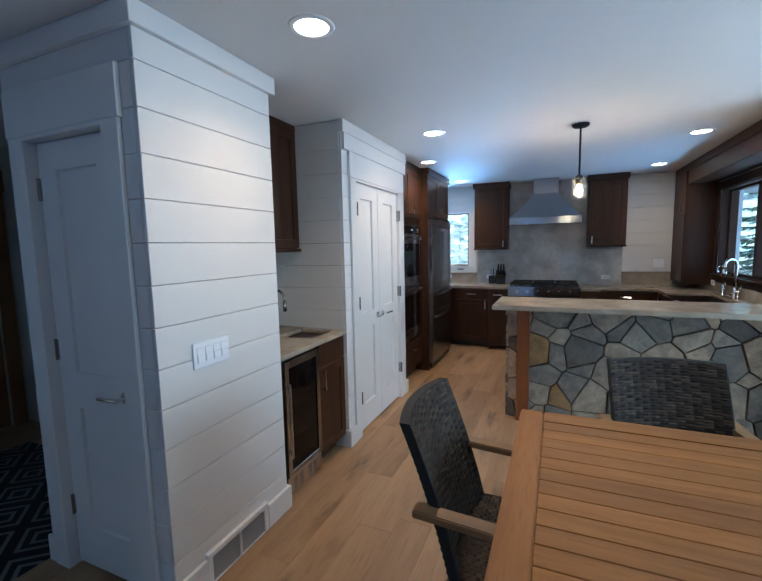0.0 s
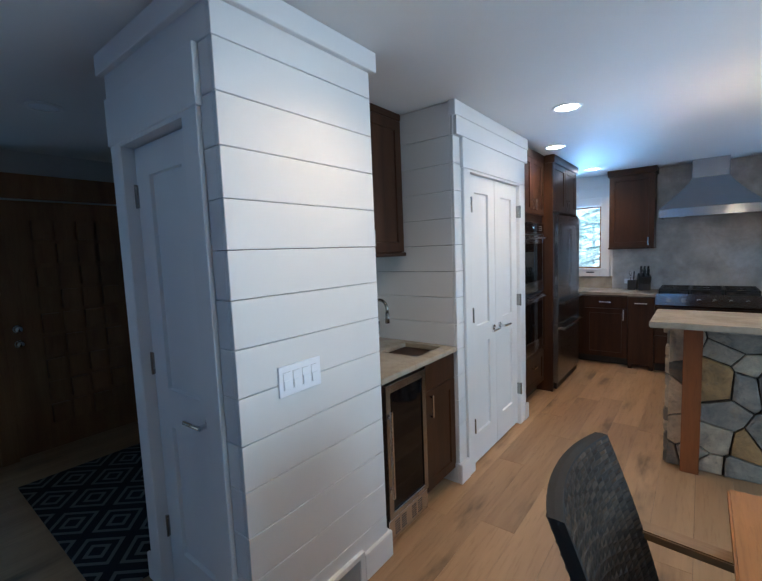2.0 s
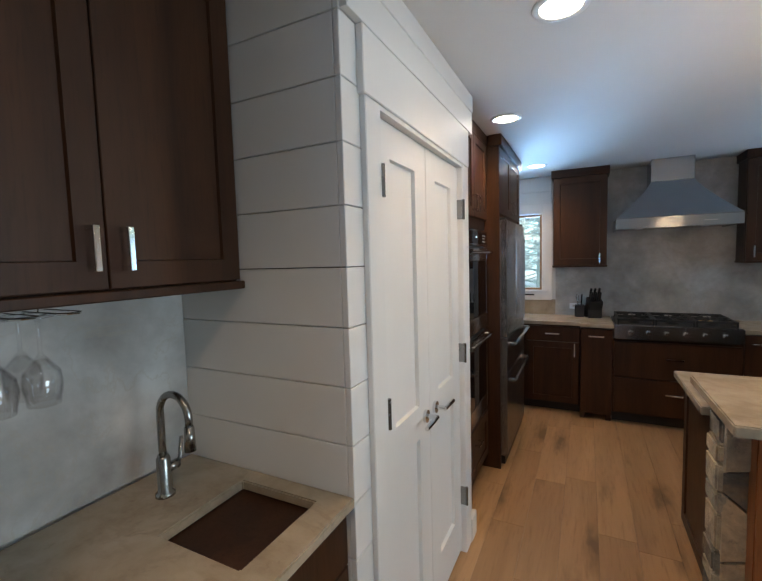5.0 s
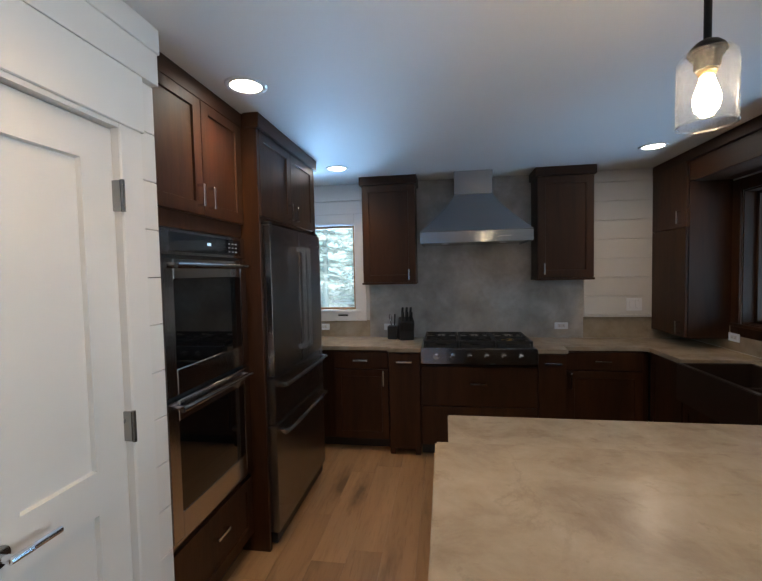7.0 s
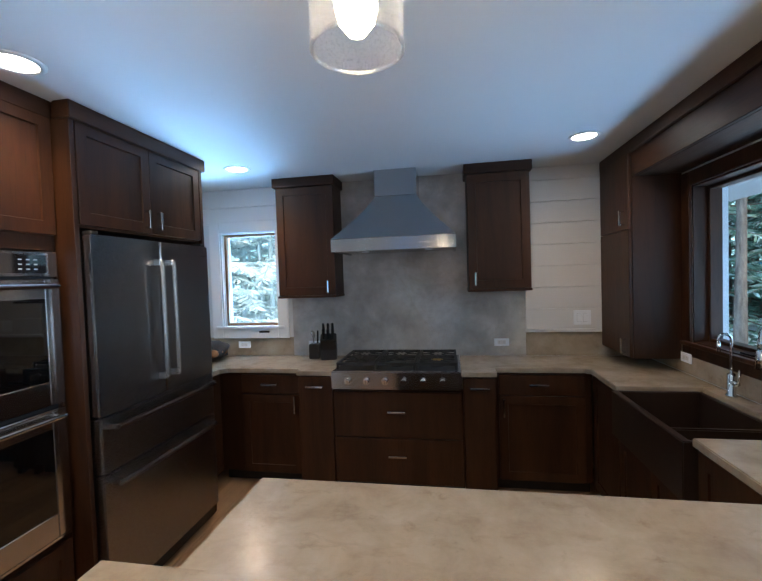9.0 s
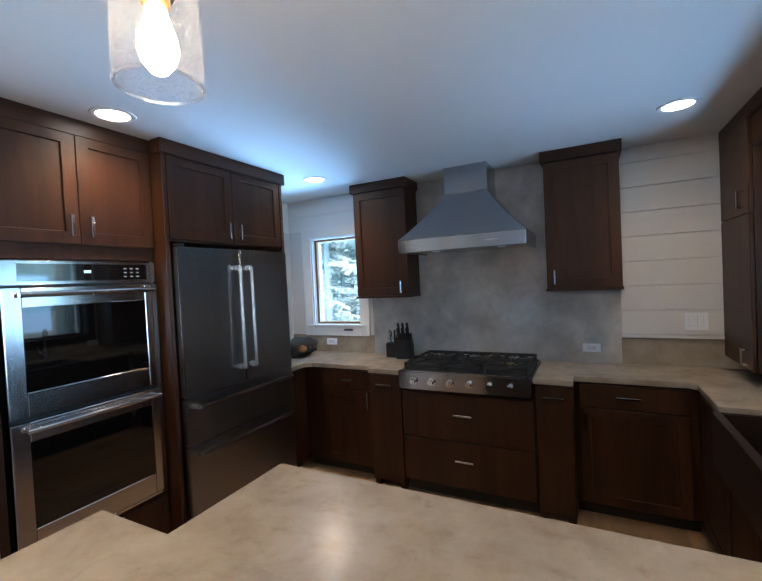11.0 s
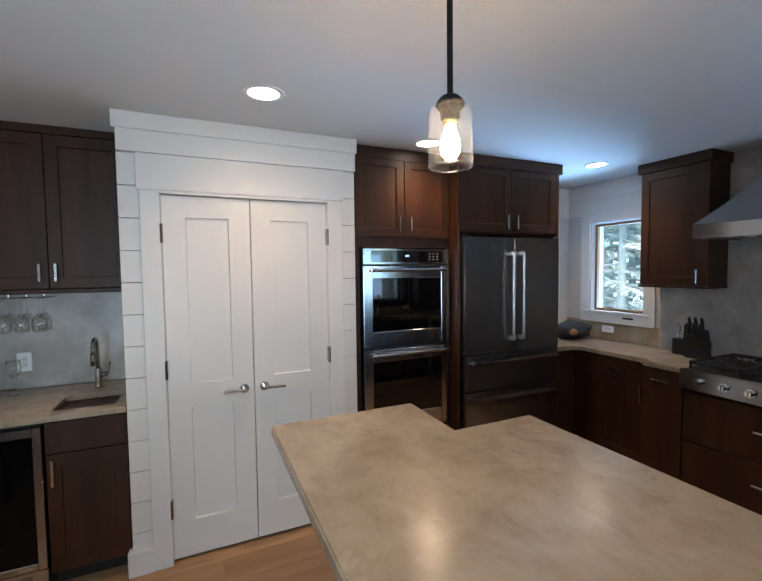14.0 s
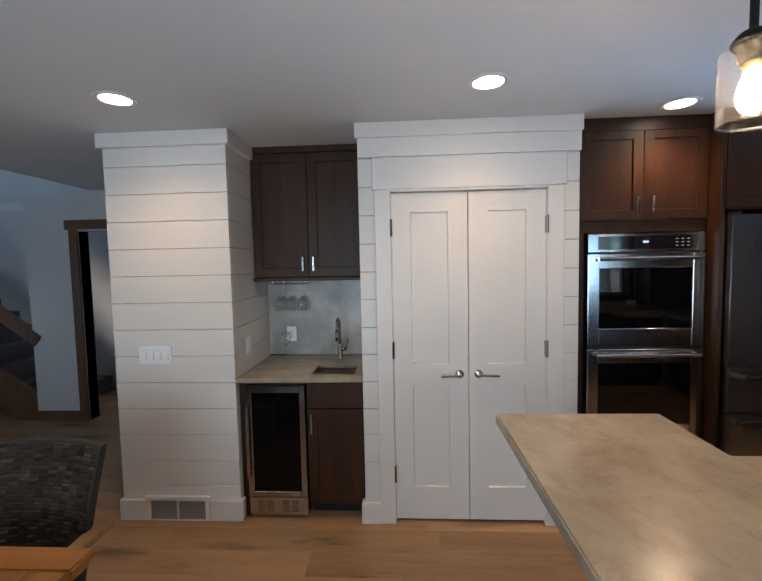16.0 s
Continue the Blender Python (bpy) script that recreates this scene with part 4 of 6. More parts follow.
def pendant(x, y):
    t = thing("pendant_light", (x, y, CEIL), "black rod pendant with a seeded glass cylinder shade, lit", "pendant light")
    z = 1.869
    bm = bmesh.new()
    add_lathe(bm, [(0.0, 0.0), (0.062, 0.0), (0.062, -0.012), (0.052, -0.022), (0.012, -0.026), (0.0, -0.026)], (x, y, CEIL - 0.0005), 28)
    part("canopy", bm, "black_metal", t, "", True)
    bm = bmesh.new()
    add_cyl(bm, (x, y, z + 0.175), (x, y, CEIL - 0.02), 0.0075, n=12)
    part("rod", bm, "black_metal", t)
    bm = bmesh.new()
    add_lathe(bm, [(0.0, 0.182), (0.010, 0.182), (0.022, 0.176), (0.032, 0.166), (0.036, 0.158), (0.036, 0.154), (0.0, 0.154)], (x, y, z), 28)
    part("cap", bm, "black_metal", t, "", True)
    bm = bmesh.new()
    add_lathe(bm, [(0.0, 0.154), (0.031, 0.154), (0.031, 0.146), (0.025, 0.142), (0.024, 0.122), (0.021, 0.118), (0.0, 0.118)], (x, y, z), 24)
    part("socket", bm, "black_metal", t, "dark lamp socket", True)
    bm = bmesh.new()
    add_lathe(bm, [(0.0, 0.118), (0.018, 0.118), (0.019, 0.113), (0.017, 0.110), (0.015, 0.106), (0.0, 0.106)], (x, y, z), 24)
    part("screw_ring", bm, "brass", t, "brass bulb screw ring", True)
    bm = bmesh.new()
    add_lathe(bm, [(0.034, 0.156), (0.046, 0.153), (0.0535, 0.145), (0.056, 0.134), (0.056, 0.002), (0.053, 0.002), (0.053, 0.132), (0.050, 0.142), (0.044, 0.149), (0.034, 0.152)], (x, y, z), 48, closed=True)
    sh = part("shade", bm, "seeded_glass", t, "clear seeded glass cylinder", True)
    sh.visible_shadow = False
    bm = bmesh.new()
    add_lathe(bm, [(0.0545 + 0.0026 * math.cos(k * math.pi / 4), 0.0015 + 0.0026 * math.sin(k * math.pi / 4)) for k in range(8)], (x, y, z), 48, closed=True)
    rim = part("rim", bm, "rim_glass", sh, "fire-polished glass rim", True)
    rim.visible_shadow = False
    bm = bmesh.new()
    add_lathe(bm, [(0.0, 0.106), (0.013, 0.104), (0.016, 0.092), (0.024, 0.068), (0.026, 0.052), (0.022, 0.034), (0.011, 0.020), (0.0, 0.017)], (x, y, z), 24)
    b = part("bulb", bm, "bulb_glow", t, "glowing warm bulb", True)
    b.visible_shadow = False
    d = bpy.data.lights.new("pendant_lamp", "POINT")
    d.energy, d.color, d.shadow_soft_size = PENDANT_WATTS, PENDANT_COLOR, 0.03
    o = new("pendant_lamp", d)
    o.location = (x, y, z + 0.055)


pendant(0.138, 3.57)


def outlet(name, side, x, y, z, w, h, label, gangs=0, rockers=0):
    """A wall plate centred on a point of a wall."""
    m = facing(side, x, y, z) @ Matrix.Translation((-w / 2, -h / 2, 0))
    t = thing(name, (x, y, z), label, "switch" if rockers else "outlet")
    bm = bmesh.new()
    add_box(bm, 0, w, 0, h, 0, 0.0085 if rockers else 0.007, 0.0022, m)
    part("plate", bm, "plastic_white", t)
    for k in range(rockers):
        c = w / 2 + (k - (rockers - 1) / 2) * 0.046
        # grey sheet whose rim paints a shadow line round the rocker
        bm = bmesh.new()
        add_box(bm, c - 0.0166, c + 0.0166, h / 2 - 0.0335, h / 2 + 0.0333, 0.0085, 0.0088, 0, m)
        part("rocker_gap", bm, "vent_grey", t, "thin grey painted shadow line round the rocker")
        bm = bmesh.new()
        add_box(bm, c - 0.0158, c + 0.0158, h / 2 - 0.0325, h / 2 + 0.0325, 0.0088, 0.0105, 0.0006, m)
        add_box(bm, c - 0.0152, c + 0.0152, h / 2 - 0.0315, h / 2 + 0.003, 0.0105, 0.0145, 0.001, m)
        part("rocker", bm, "plastic_white", t)
    for k in range(gangs):
        c = w / 2 + (k - (gangs - 1) / 2) * 0.046 if w > h else w / 2
        bm = bmesh.new()
        if w > h:
            add_box(bm, w / 2 - 0.032, w / 2 + 0.032, h / 2 - 0.015, h / 2 + 0.015, 0.007, 0.009, 0.001, m)
        else:
            add_box(bm, c - 0.015, c + 0.015, h / 2 - 0.032, h / 2 + 0.032, 0.007, 0.009, 0.001, m)
        part("socket_face", bm, "trim_white", t)
        bm = bmesh.new()
        for s in (-0.017, 0.017):
            for e in (-0.006, 0.004):
                if w > h:
                    add_box(bm, w / 2 + s - 0.004, w / 2 + s + 0.004, h / 2 + e, h / 2 + e + 0.0015, 0.009, 0.0093, 0, m)
                else:
                    add_box(bm, c + e, c + e + 0.0015, h / 2 + s - 0.004, h / 2 + s + 0.004, 0.009, 0.0093, 0, m)
        tagged(part("slots", bm, "shadow_gap", t), kind="stuff")
    return t


outlet("light_switch", "+x", BX, 1.318, 1.07, 0.208, 0.116, "white four-rocker light switch plate on shiplap", 0, 4)
outlet("outlet", "-y", -1.64, NY - 0.0145, 1.02, 0.118, 0.062, "white horizontal power outlet on the backsplash", 1)
outlet("outlet", "-y", -0.965, NY - 0.0145, 1.02, 0.118, 0.062, "white horizontal power outlet on the backsplash", 1)
outlet("outlet", "-y", 0.635, NY - 0.0145, 1.03, 0.118, 0.062, "white horizontal power outlet on the backsplash", 1)
outlet("double_switch", "-y", 1.255, NY - 0.0195, 1.225, 0.13, 0.116, "white two-gang switch plate on shiplap", 0, 2)
outlet("outlet", "-x", EX - 0.0145, 5.96, 1.02, 0.118, 0.062, "white horizontal power outlet beside the sink window", 1)
outlet("outlet", "+x", WX + 0.0145, 2.0, 1.08, 0.072, 0.116, "white power outlet on the wet bar backsplash", 1)
outlet("outlet", "+y", -1.66, 1.8205, 1.08, 0.072, 0.116, "white switch plate on the wet bar side wall", 0, 1)


def floor_vent():
    t = thing("wall_vent", (BX, 1.415, 0), "white metal return air grille set in the baseboard", "vent")
    m = facing("+x", BX, 1.205, 0.0)
    bm = bmesh.new()
    add_box(bm, 0.0, 0.42, 0.135, 0.16, 0, 0.022, 0.003, m)
    for a in ((0.0, 0.03, 0, 0.135), (0.39, 0.42, 0, 0.135), (0.203, 0.217, 0.006, 0.13), (0.03, 0.39, 0, 0.006), (0.03, 0.39, 0.13, 0.135)):
        add_box(bm, *a, 0.0005, 0.018, 0.002, m)
    part("frame", bm, "trim_white", t)
    box("backing", (0.03, 0.39, 0.006, 0.13, 0.0005, 0.003), "shadow_gap", t, 0, m=m)
    for u0, u1 in ((0.03, 0.203), (0.217, 0.39)):
        for k in range(15):
            v = 0.008 + k * 0.0081
            box("slat", (u0, u1, v, v + 0.0042, 0.003, 0.012), "vent_grey", t, 0, m=m)


floor_vent()

# ---- wet bar ----
NB0, NB1 = 1.822, 2.613


def upper_cabinet(label, side, x, y, z, w, h, depth, doors, handles, crown=0.0, rail_h=0.03, light_rail=True, group="", top_over=0.018):
    """A wall cabinet; (x, y, z) is the lower front corner of its carcass; doors are widths; handles are (u, v) per door."""
    m = facing(side, x, y, z)
    t = thing("wall_cabinet", (x, y, z), label, "cabinet", group)
    box("body", (0, w, 0, h, -depth, 0), "cabinet_wood", t, 0.002, m=m)
    u = 0.004
    dh = h - crown - 0.008
    for dw, hd in zip(doors, handles):
        mm = m @ Matrix.Translation((u, 0.004, 0.001))
        bm = bmesh.new()
        add_shaker(bm, mm, dw - 0.004, dh, 0.062, 0.02, 0.009)
        d = part("door", bm, "cabinet_wood", t)
        if hd:
            pull(d, mm @ Matrix.Translation((0, 0, 0.02)), hd[0], hd[1])
        u += dw
    if crown:
        box("crown", (-top_over, w + top_over, h - crown, h, -depth, 0.022 + top_over), "cabinet_wood_h" if side[1] == "x" else "cabinet_wood_x", t, 0.003, m=m)
    if light_rail:
        box("light_rail", (-0.006, w + 0.006, -rail_h + 0.006, 0.0, -depth, 0.03), "cabinet_wood", t, 0.003, m=m)
    return t


upper_cabinet("dark stained two-door wall cabinet over the wet bar", "+x", -1.842, NB0 + 0.002, 1.525, NB1 - NB0 - 0.004, CEIL - 1.526, 0.276,
              [0.391, 0.391], [(0.352, 0.09), (0.035, 0.09)], 0.045, 0.03, True, "", 0.0)


def base_unit(name, label, side, x, y, w, h, depth, fronts, z0=0.1, toe=True, group="base cabinets"):
    """A floor cabinet; fronts are (u, v, width, height, handle (u, v, upright) or None, framed)."""
    m = facing(side, x, y, 0)
    t = thing(name, (x, y, 0), label, "cabinet", group)
    box("body", (0, w, z0, h, -depth, 0), "cabinet_wood", t, 0.002, m=m)
    if toe:
        box("toe_kick", (0.001, w - 0.001, 0, z0, -depth, -0.07), "black_plastic", t, 0, m=m)
    for u, v, fw, fh, hd, framed in fronts:
        mm = m @ Matrix.Translation((u, v, 0.001))
        bm = bmesh.new()
        if framed:
            add_shaker(bm, mm, fw, fh, 0.06, 0.02, 0.008)
        else:
            add_box(bm, 0, fw, 0, fh, 0, 0.02, 0.002, mm)
        d = part("drawer_front" if (hd and not hd[2]) else "door", bm, "cabinet_wood", t)
        if hd:
            pull(d, mm @ Matrix.Translation((0, 0, 0.02)), hd[0], hd[1], 0.13, hd[2])
    return t


base_unit("base_cabinet", "dark stained base cabinet under the wet bar sink", "+x", -1.485, 2.255, 0.356, 0.884, 0.62,
          [(0.004, 0.715, 0.348, 0.16, None, False), (0.004, 0.105, 0.348, 0.604, (0.03, 0.52, True), True)])


def wine_cooler():
    t = thing("wine_cooler", (-1.47, 2.06, 0), "stainless framed wine cooler with dark glass under the counter", "wine cooler")
    y0, y1 = 1.872, 2.246
    box("body", (-2.08, -1.49, y0, y1, 0.03, 0.868), "black_plastic", t, 0.003)
    m = facing("+x", -1.489, y0, 0)
    w = y1 - y0
    bm = bmesh.new()
    for a in ((0, 0.036, 0.145, 0.862), (w - 0.036, w, 0.145, 0.862)):
        add_box(bm, *a, 0, 0.035, 0.003, m)
    for a in ((0.036, w - 0.036, 0.145, 0.18), (0.036, w - 0.036, 0.815, 0.862)):
        add_box(bm, *a, 0, 0.0348, 0.003, m)
    part("door_frame", bm, "hood_steel", t, "brushed stainless door frame")
    box("glass", (0.036, w - 0.036, 0.18, 0.815, 0.004, 0.026), "cooler_glass", t, 0, "dark tinted glass", m)
    bm = bmesh.new()
    add_box(bm, 0.002, 0.020, 0.27, 0.735, 0.048, 0.062, 0.004, m)
    for v in (0.31, 0.70):
        add_box(bm, 0.005, 0.017, v - 0.01, v + 0.01, 0.034, 0.050, 0.001, m)
    part("handle", bm, "stainless", t)
    bm = bmesh.new()
    add_box(bm, 0, w, 0.02, 0.138, 0, 0.025, 0.003, m)
    grille = part("grille", bm, "stainless", t)
    bm = bmesh.new()
    for g in (0.05, 0.11, 0.21, 0.27):
        for k in range(6):
            add_box(bm, g, g + 0.042, 0.045 + k * 0.013, 0.05 + k * 0.013, 0.0248, 0.0262, 0, m)
    tagged(part("louvre", bm, "shadow_gap", grille), kind="stuff")
    box("badge", (w - 0.115, w - 0.05, 0.155, 0.168, 0.035, 0.0365), "nickel", t, 0.0005, m=m)


wine_cooler()
box("filler", (-1.50, -1.49, NB0 + 0.001, 1.87, 0.0, 0.884), "cabinet_wood", None, 0)
tagged(bpy.data.objects["filler"], "dark stained filler strip beside the wine cooler", "trim", kind="structure")


def counter_with_hole(name, x0, x1, y0, y1, z0, z1, hx0, hx1, hy0, hy1, label):
    """A slab with a rectangular cut-out."""
    bm = bmesh.new()
    xs, ys = [x0, hx0, hx1, x1], [y0, hy0, hy1, y1]
    grid = {}
    for k, z in enumerate((z0, z1)):
        for i, x in enumerate(xs):
            for j, y in enumerate(ys):
                grid[i, j, k] = bm.verts.new((x, y, z))
    for i in range(3):
        for j in range(3):
            if (i, j) == (1, 1):
                continue
            for k in (0, 1):
                bm.faces.new([grid[a, b, k] for a, b in ((i, j), (i + 1, j), (i + 1, j + 1), (i, j + 1))])
    rim = [(0, 0), (1, 0), (2, 0), (3, 0), (3, 1), (3, 2), (3, 3), (2, 3), (1, 3), (0, 3), (0, 2), (0, 1)]
    for loop in (rim, [(1, 1), (2, 1), (2, 2), (1, 2)]):
        for a, b in zip(loop, loop[1:] + loop[:1]):
            bm.faces.new([grid[(*a, 0)], grid[(*b, 0)], grid[(*b, 1)], grid[(*a, 1)]])
    bmesh.ops.recalc_face_normals(bm, faces=bm.faces)
    sharp = [e for e in bm.edges if e.calc_face_angle(0) > 0.5]
    bmesh.ops.bevel(bm, geom=sharp, offset=0.004, segments=2, affect="EDGES")
    return tagged(part(name, bm, "quartzite"), label, "countertop")


counter_with_hole("bar_sink_countertop", WX + 0.015, -1.438, NB0, NB1 - 0.001, 0.885, 0.915, -1.80, -1.53, 2.275, 2.55, "beige quartzite wet bar countertop with a sink cut-out")


def basin(name, x0, x1, y0, y1, z0, z1, mat, label, wall=0.012):
    t = thing(name, ((x0 + x1) / 2, (y0 + y1) / 2, z0), label, "sink")
    bm = bmesh.new()
    add_tub(bm, x0, x1, y0, y1, z0, z1, wall)
    part("bowl", bm, mat, t)
    bm = bmesh.new()
    add_lathe(bm, [(0.0, 0.004), (0.03, 0.004), (0.042, 0.002), (0.042, 0.0)], ((x0 + x1) / 2, (y0 + y1) / 2, z0 + wall), 20)
    part("drain", bm, "nickel", t, "", True)
    return t


basin("bar_sink", -1.808, -1.522, 2.267, 2.558, 0.70, 0.884, "sink_brown", "dark brown undermount wet bar sink")


def arc(c, r, a0, a1, n, plane, away):
    out = []
    for k in range(n + 1):
        a = radians(a0 + (a1 - a0) * k / n)
        out.append(Vector(c) + Vector(away) * (r * math.cos(a)) + Vector((0, 0, r * math.sin(a))))
    return out


def faucet(name, x, y, z, away, h, r, label, lever=True, tube=0.012, mat="nickel", drop=0.05):
    t = thing(name, (x, y, z), label, "faucet")
    a = Vector(away)
    side = Vector((-a.y, a.x, 0))
    bm = bmesh.new()
    add_lathe(bm, [(0.0, 0), (0.027, 0), (0.027, 0.008), (0.019, 0.014), (0.019, 0.11), (0.015, 0.12), (0.0, 0.12)], (x, y, z), 20)
    part("base", bm, mat, t, "", True)
    bm = bmesh.new()
    c = Vector((x, y, z + h)) + a * r
    pts = [Vector((x, y, z + 0.1)), Vector((x, y, z + h * 0.7))] + arc(c, r, 180, 0, 14, None, a) + [c + a * r + Vector((0, 0, -drop * 0.5))]
    add_tube(bm, pts, tube, 14)
    part("spout", bm, mat, t, "", True)
    bm = bmesh.new()
    e = c + a * r
    add_cyl(bm, e + Vector((0, 0, -drop * 0.45)), e + Vector((0, 0, -drop - 0.04)), tube * 1.25, tube * 1.45, 16)
    part("spray_head", bm, mat, t, "", True)
    if lever:
        bm = bmesh.new()
        p = Vector((x, y, z + 0.075))
        add_cyl(bm, p + side * 0.012, p + side * 0.045, 0.014, n=14)
        add_tube(bm, [p + side * 0.045, p + side * 0.055 + Vector((0, 0, 0.02)), p + side * 0.062 + Vector((0, 0, 0.075))], 0.006, 8)
        part("lever", bm, mat, t, "", True)
    return t


faucet("bar_faucet", -1.95, 2.40, 0.915, (1, 0, 0), 0.245, 0.06, "brushed nickel gooseneck faucet at the wet bar sink", True, 0.0105, "dark_nickel")


def glass_rack():
    t = thing("stemware_rack", (-1.95, 2.02, 1.49), "chrome wire stemware rack under the cabinet", "rack")
    for k in range(4):
        y = 1.90 + k * 0.082
        bm = bmesh.new()
        add_tube(bm, [(-2.09, y, 1.478), (-1.90, y, 1.478), (-1.885, y + 0.012, 1.478), (-1.885, y + 0.035, 1.478), (-1.90, y + 0.047, 1.478), (-2.09, y + 0.047, 1.478)], 0.003, 8)
        add_tube(bm, [(-1.98, y, 1.478), (-1.98, y, 1.494)], 0.002, 6)
        part("wire", bm, "chrome", t)
    return t


glass_rack()


def wine_glass(x, y, z, hanging):
    s = -1 if hanging else 1
    t = thing("wine_glass", (x, y, z), "clear wine glass hanging upside down from the rack" if hanging else "clear wine glass standing on the counter", "glass", "wine glasses")
    prof = [(0.0, 0.0), (0.034, 0.001), (0.034, 0.003), (0.006, 0.008), (0.004, 0.02), (0.004, 0.085), (0.012, 0.095), (0.034, 0.125), (0.038, 0.155), (0.031, 0.20),
            (0.029, 0.20), (0.036, 0.155), (0.032, 0.127), (0.010, 0.098), (0.0, 0.096)]
    bm = bmesh.new()
    add_lathe(bm, [(r, s * h) for r, h in prof], (x, y, z), 20)
    g = part("glass", bm, "clear_glass", t, "", True)
    g.visible_shadow = False


for k in range(3):
    for dx in (0.0, 0.09):
        wine_glass(-2.035 + dx, 1.964 + k * 0.082, 1.476, True)
wine_glass(-1.98, 1.985, 0.9155, False)

# ---- oven tower, refrigerator ----
tower = thing("oven_cabinet", (-1.8, 4.25, 0), "dark stained tall cabinet housing the double oven", "cabinet")
OX = -1.525
bm = bmesh.new()
for b6 in ((WX + 0.002, OX, 3.903, 3.962, 0.1, CEIL - 0.001), (WX + 0.002, OX, 4.652, 4.667, 0.1, CEIL - 0.001), (WX + 0.002, OX, 3.962, 4.652, 0.1, 0.475),
           (WX + 0.002, OX, 3.962, 4.652, 1.765, CEIL - 0.001), (WX + 0.002, WX + 0.03, 3.962, 4.652, 0.475, 1.765)):
    add_box(bm, *b6, 0.001)
part("body", bm, "cabinet_wood", tower)
box("toe_kick", (WX + 0.002, OX - 0.06, 3.903, 4.667, 0, 0.1), "black_plastic", tower, 0)
shaker(tower, "+x", OX + 0.001, 3.925, 1.835, 0.366, 0.53, (0.325, 0.085))
shaker(tower, "+x", OX + 0.001, 4.294, 1.835, 0.366, 0.53, (0.041, 0.085))
shaker(tower, "+x", OX + 0.001, 3.965, 0.12, 0.685, 0.33, (0.34, 0.22), False, "drawer_front", "cabinet_wood", 0.06)
box("crown", (OX + 0.001, OX + 0.024, 3.903, 4.667, 2.352, CEIL - 0.001), "cabinet_wood_h", tower, 0.003)


def double_oven():
    t = thing("double_oven", (-1.8, 4.31, 0.48), "stainless double wall oven with black glass doors", "oven")
    y0, y1 = 3.975, 4.648
    w = y1 - y0
    m = facing("+x", OX + 0.002, y0, 0)
    box("body", (-2.08, OX - 0.001, y0 + 0.01, y1 - 0.01, 0.485, 1.755), "black_plastic", t, 0)
    cp = box("control_panel", (0, w, 1.648, 1.757, 0, 0.024), "stainless", t, 0.003, m=m)
    box("display", (0.06, w - 0.05, 1.664, 1.742, 0.0242, 0.0265), "display_glass", cp, 0.0005, "glossy black display", m)
    bm = bmesh.new()
    for k in range(3):
        for j in range(3):
            add_box(bm, w - 0.17 + k * 0.032, w - 0.155 + k * 0.032, 1.678 + j * 0.02, 1.683 + j * 0.02, 0.0266, 0.0268, 0, m)
    tagged(part("buttons", bm, "wall_grey", cp), kind="stuff")
    bm = bmesh.new()
    for k in range(3):
        add_box(bm, 0.318 + k * 0.011, 0.325 + k * 0.011, 1.70, 1.712, 0.0266, 0.0268, 0, m)
    part("clock", bm, "clock_glow", cp, "small lit clock digits")
    for nm, v0, v1, hv in (("upper_door", 1.085, 1.637, 1.608), ("lower_door", 0.50, 1.064, 1.032)):
        bm = bmesh.new()
        g0, g1, gw = v0 + 0.105, v1 - 0.085, 0.068
        add_box(bm, 0, gw, v0, v1, 0, 0.03, 0.004, m)
        add_box(bm, w - gw, w, v0, v1, 0, 0.03, 0.004, m)
        add_box(bm, gw - 0.0005, w - gw + 0.0005, v0, g0, 0, 0.0298, 0.003, m)
        add_box(bm, gw - 0.0005, w - gw + 0.0005, g1, v1, 0, 0.0298, 0.003, m)
        d = part(nm, bm, "stainless", t, "brushed stainless oven door")
        box("oven_window", (gw - 0.001, w - gw + 0.001, g0 - 0.001, g1 + 0.001, 0.01, 0.0268), "oven_glass", d, 0, "glossy black oven glass", m)
        bm = bmesh.new()
        add_tube(bm, [m @ Vector((0.05, hv, 0.058)), m @ Vector((w - 0.03, hv, 0.058))], 0.0125, 14)
        for u in (0.07, w - 0.05):
            add_cyl(bm, (u, hv, 0.028), (u, hv, 0.06), 0.010, n=12, m=m)
        part("handle", bm, "stainless", d)
    box("trim_strip", (0, w, 0.482, 0.497, 0, 0.024), "stainless", t, 0.002, m=m)


double_oven()

fridge_box = thing("refrigerator_cabinet", (-1.8, 5.15, 0), "dark stained cabinet surround over the refrigerator", "cabinet")
FX = -1.44
for b6 in ((WX + 0.002, FX + 0.021, 4.668, 4.694, 0, CEIL - 0.001), (WX + 0.002, FX + 0.021, 5.622, 5.65, 0, CEIL - 0.001)):
    box("side_panel", b6, "cabinet_wood", fridge_box, 0.002)
box("body", (WX + 0.002, FX, 4.695, 5.621, 1.872, CEIL - 0.001), "cabinet_wood", fridge_box, 0.001)
shaker(fridge_box, "+x", FX + 0.001, 4.70, 1.885, 0.455, 0.475, (0.41, 0.075))
shaker(fridge_box, "+x", FX + 0.001, 5.159, 1.885, 0.455, 0.475, (0.045, 0.075))
box("crown", (FX - 0.05, FX + 0.04, 4.655, 5.668, 2.352, CEIL - 0.001), "cabinet_wood_h", fridge_box, 0.004)
box("crown_return", (WX + 0.002, FX - 0.05, 5.65, 5.667, 2.352, CEIL - 0.001), "cabinet_wood_x", fridge_box, 0.003)


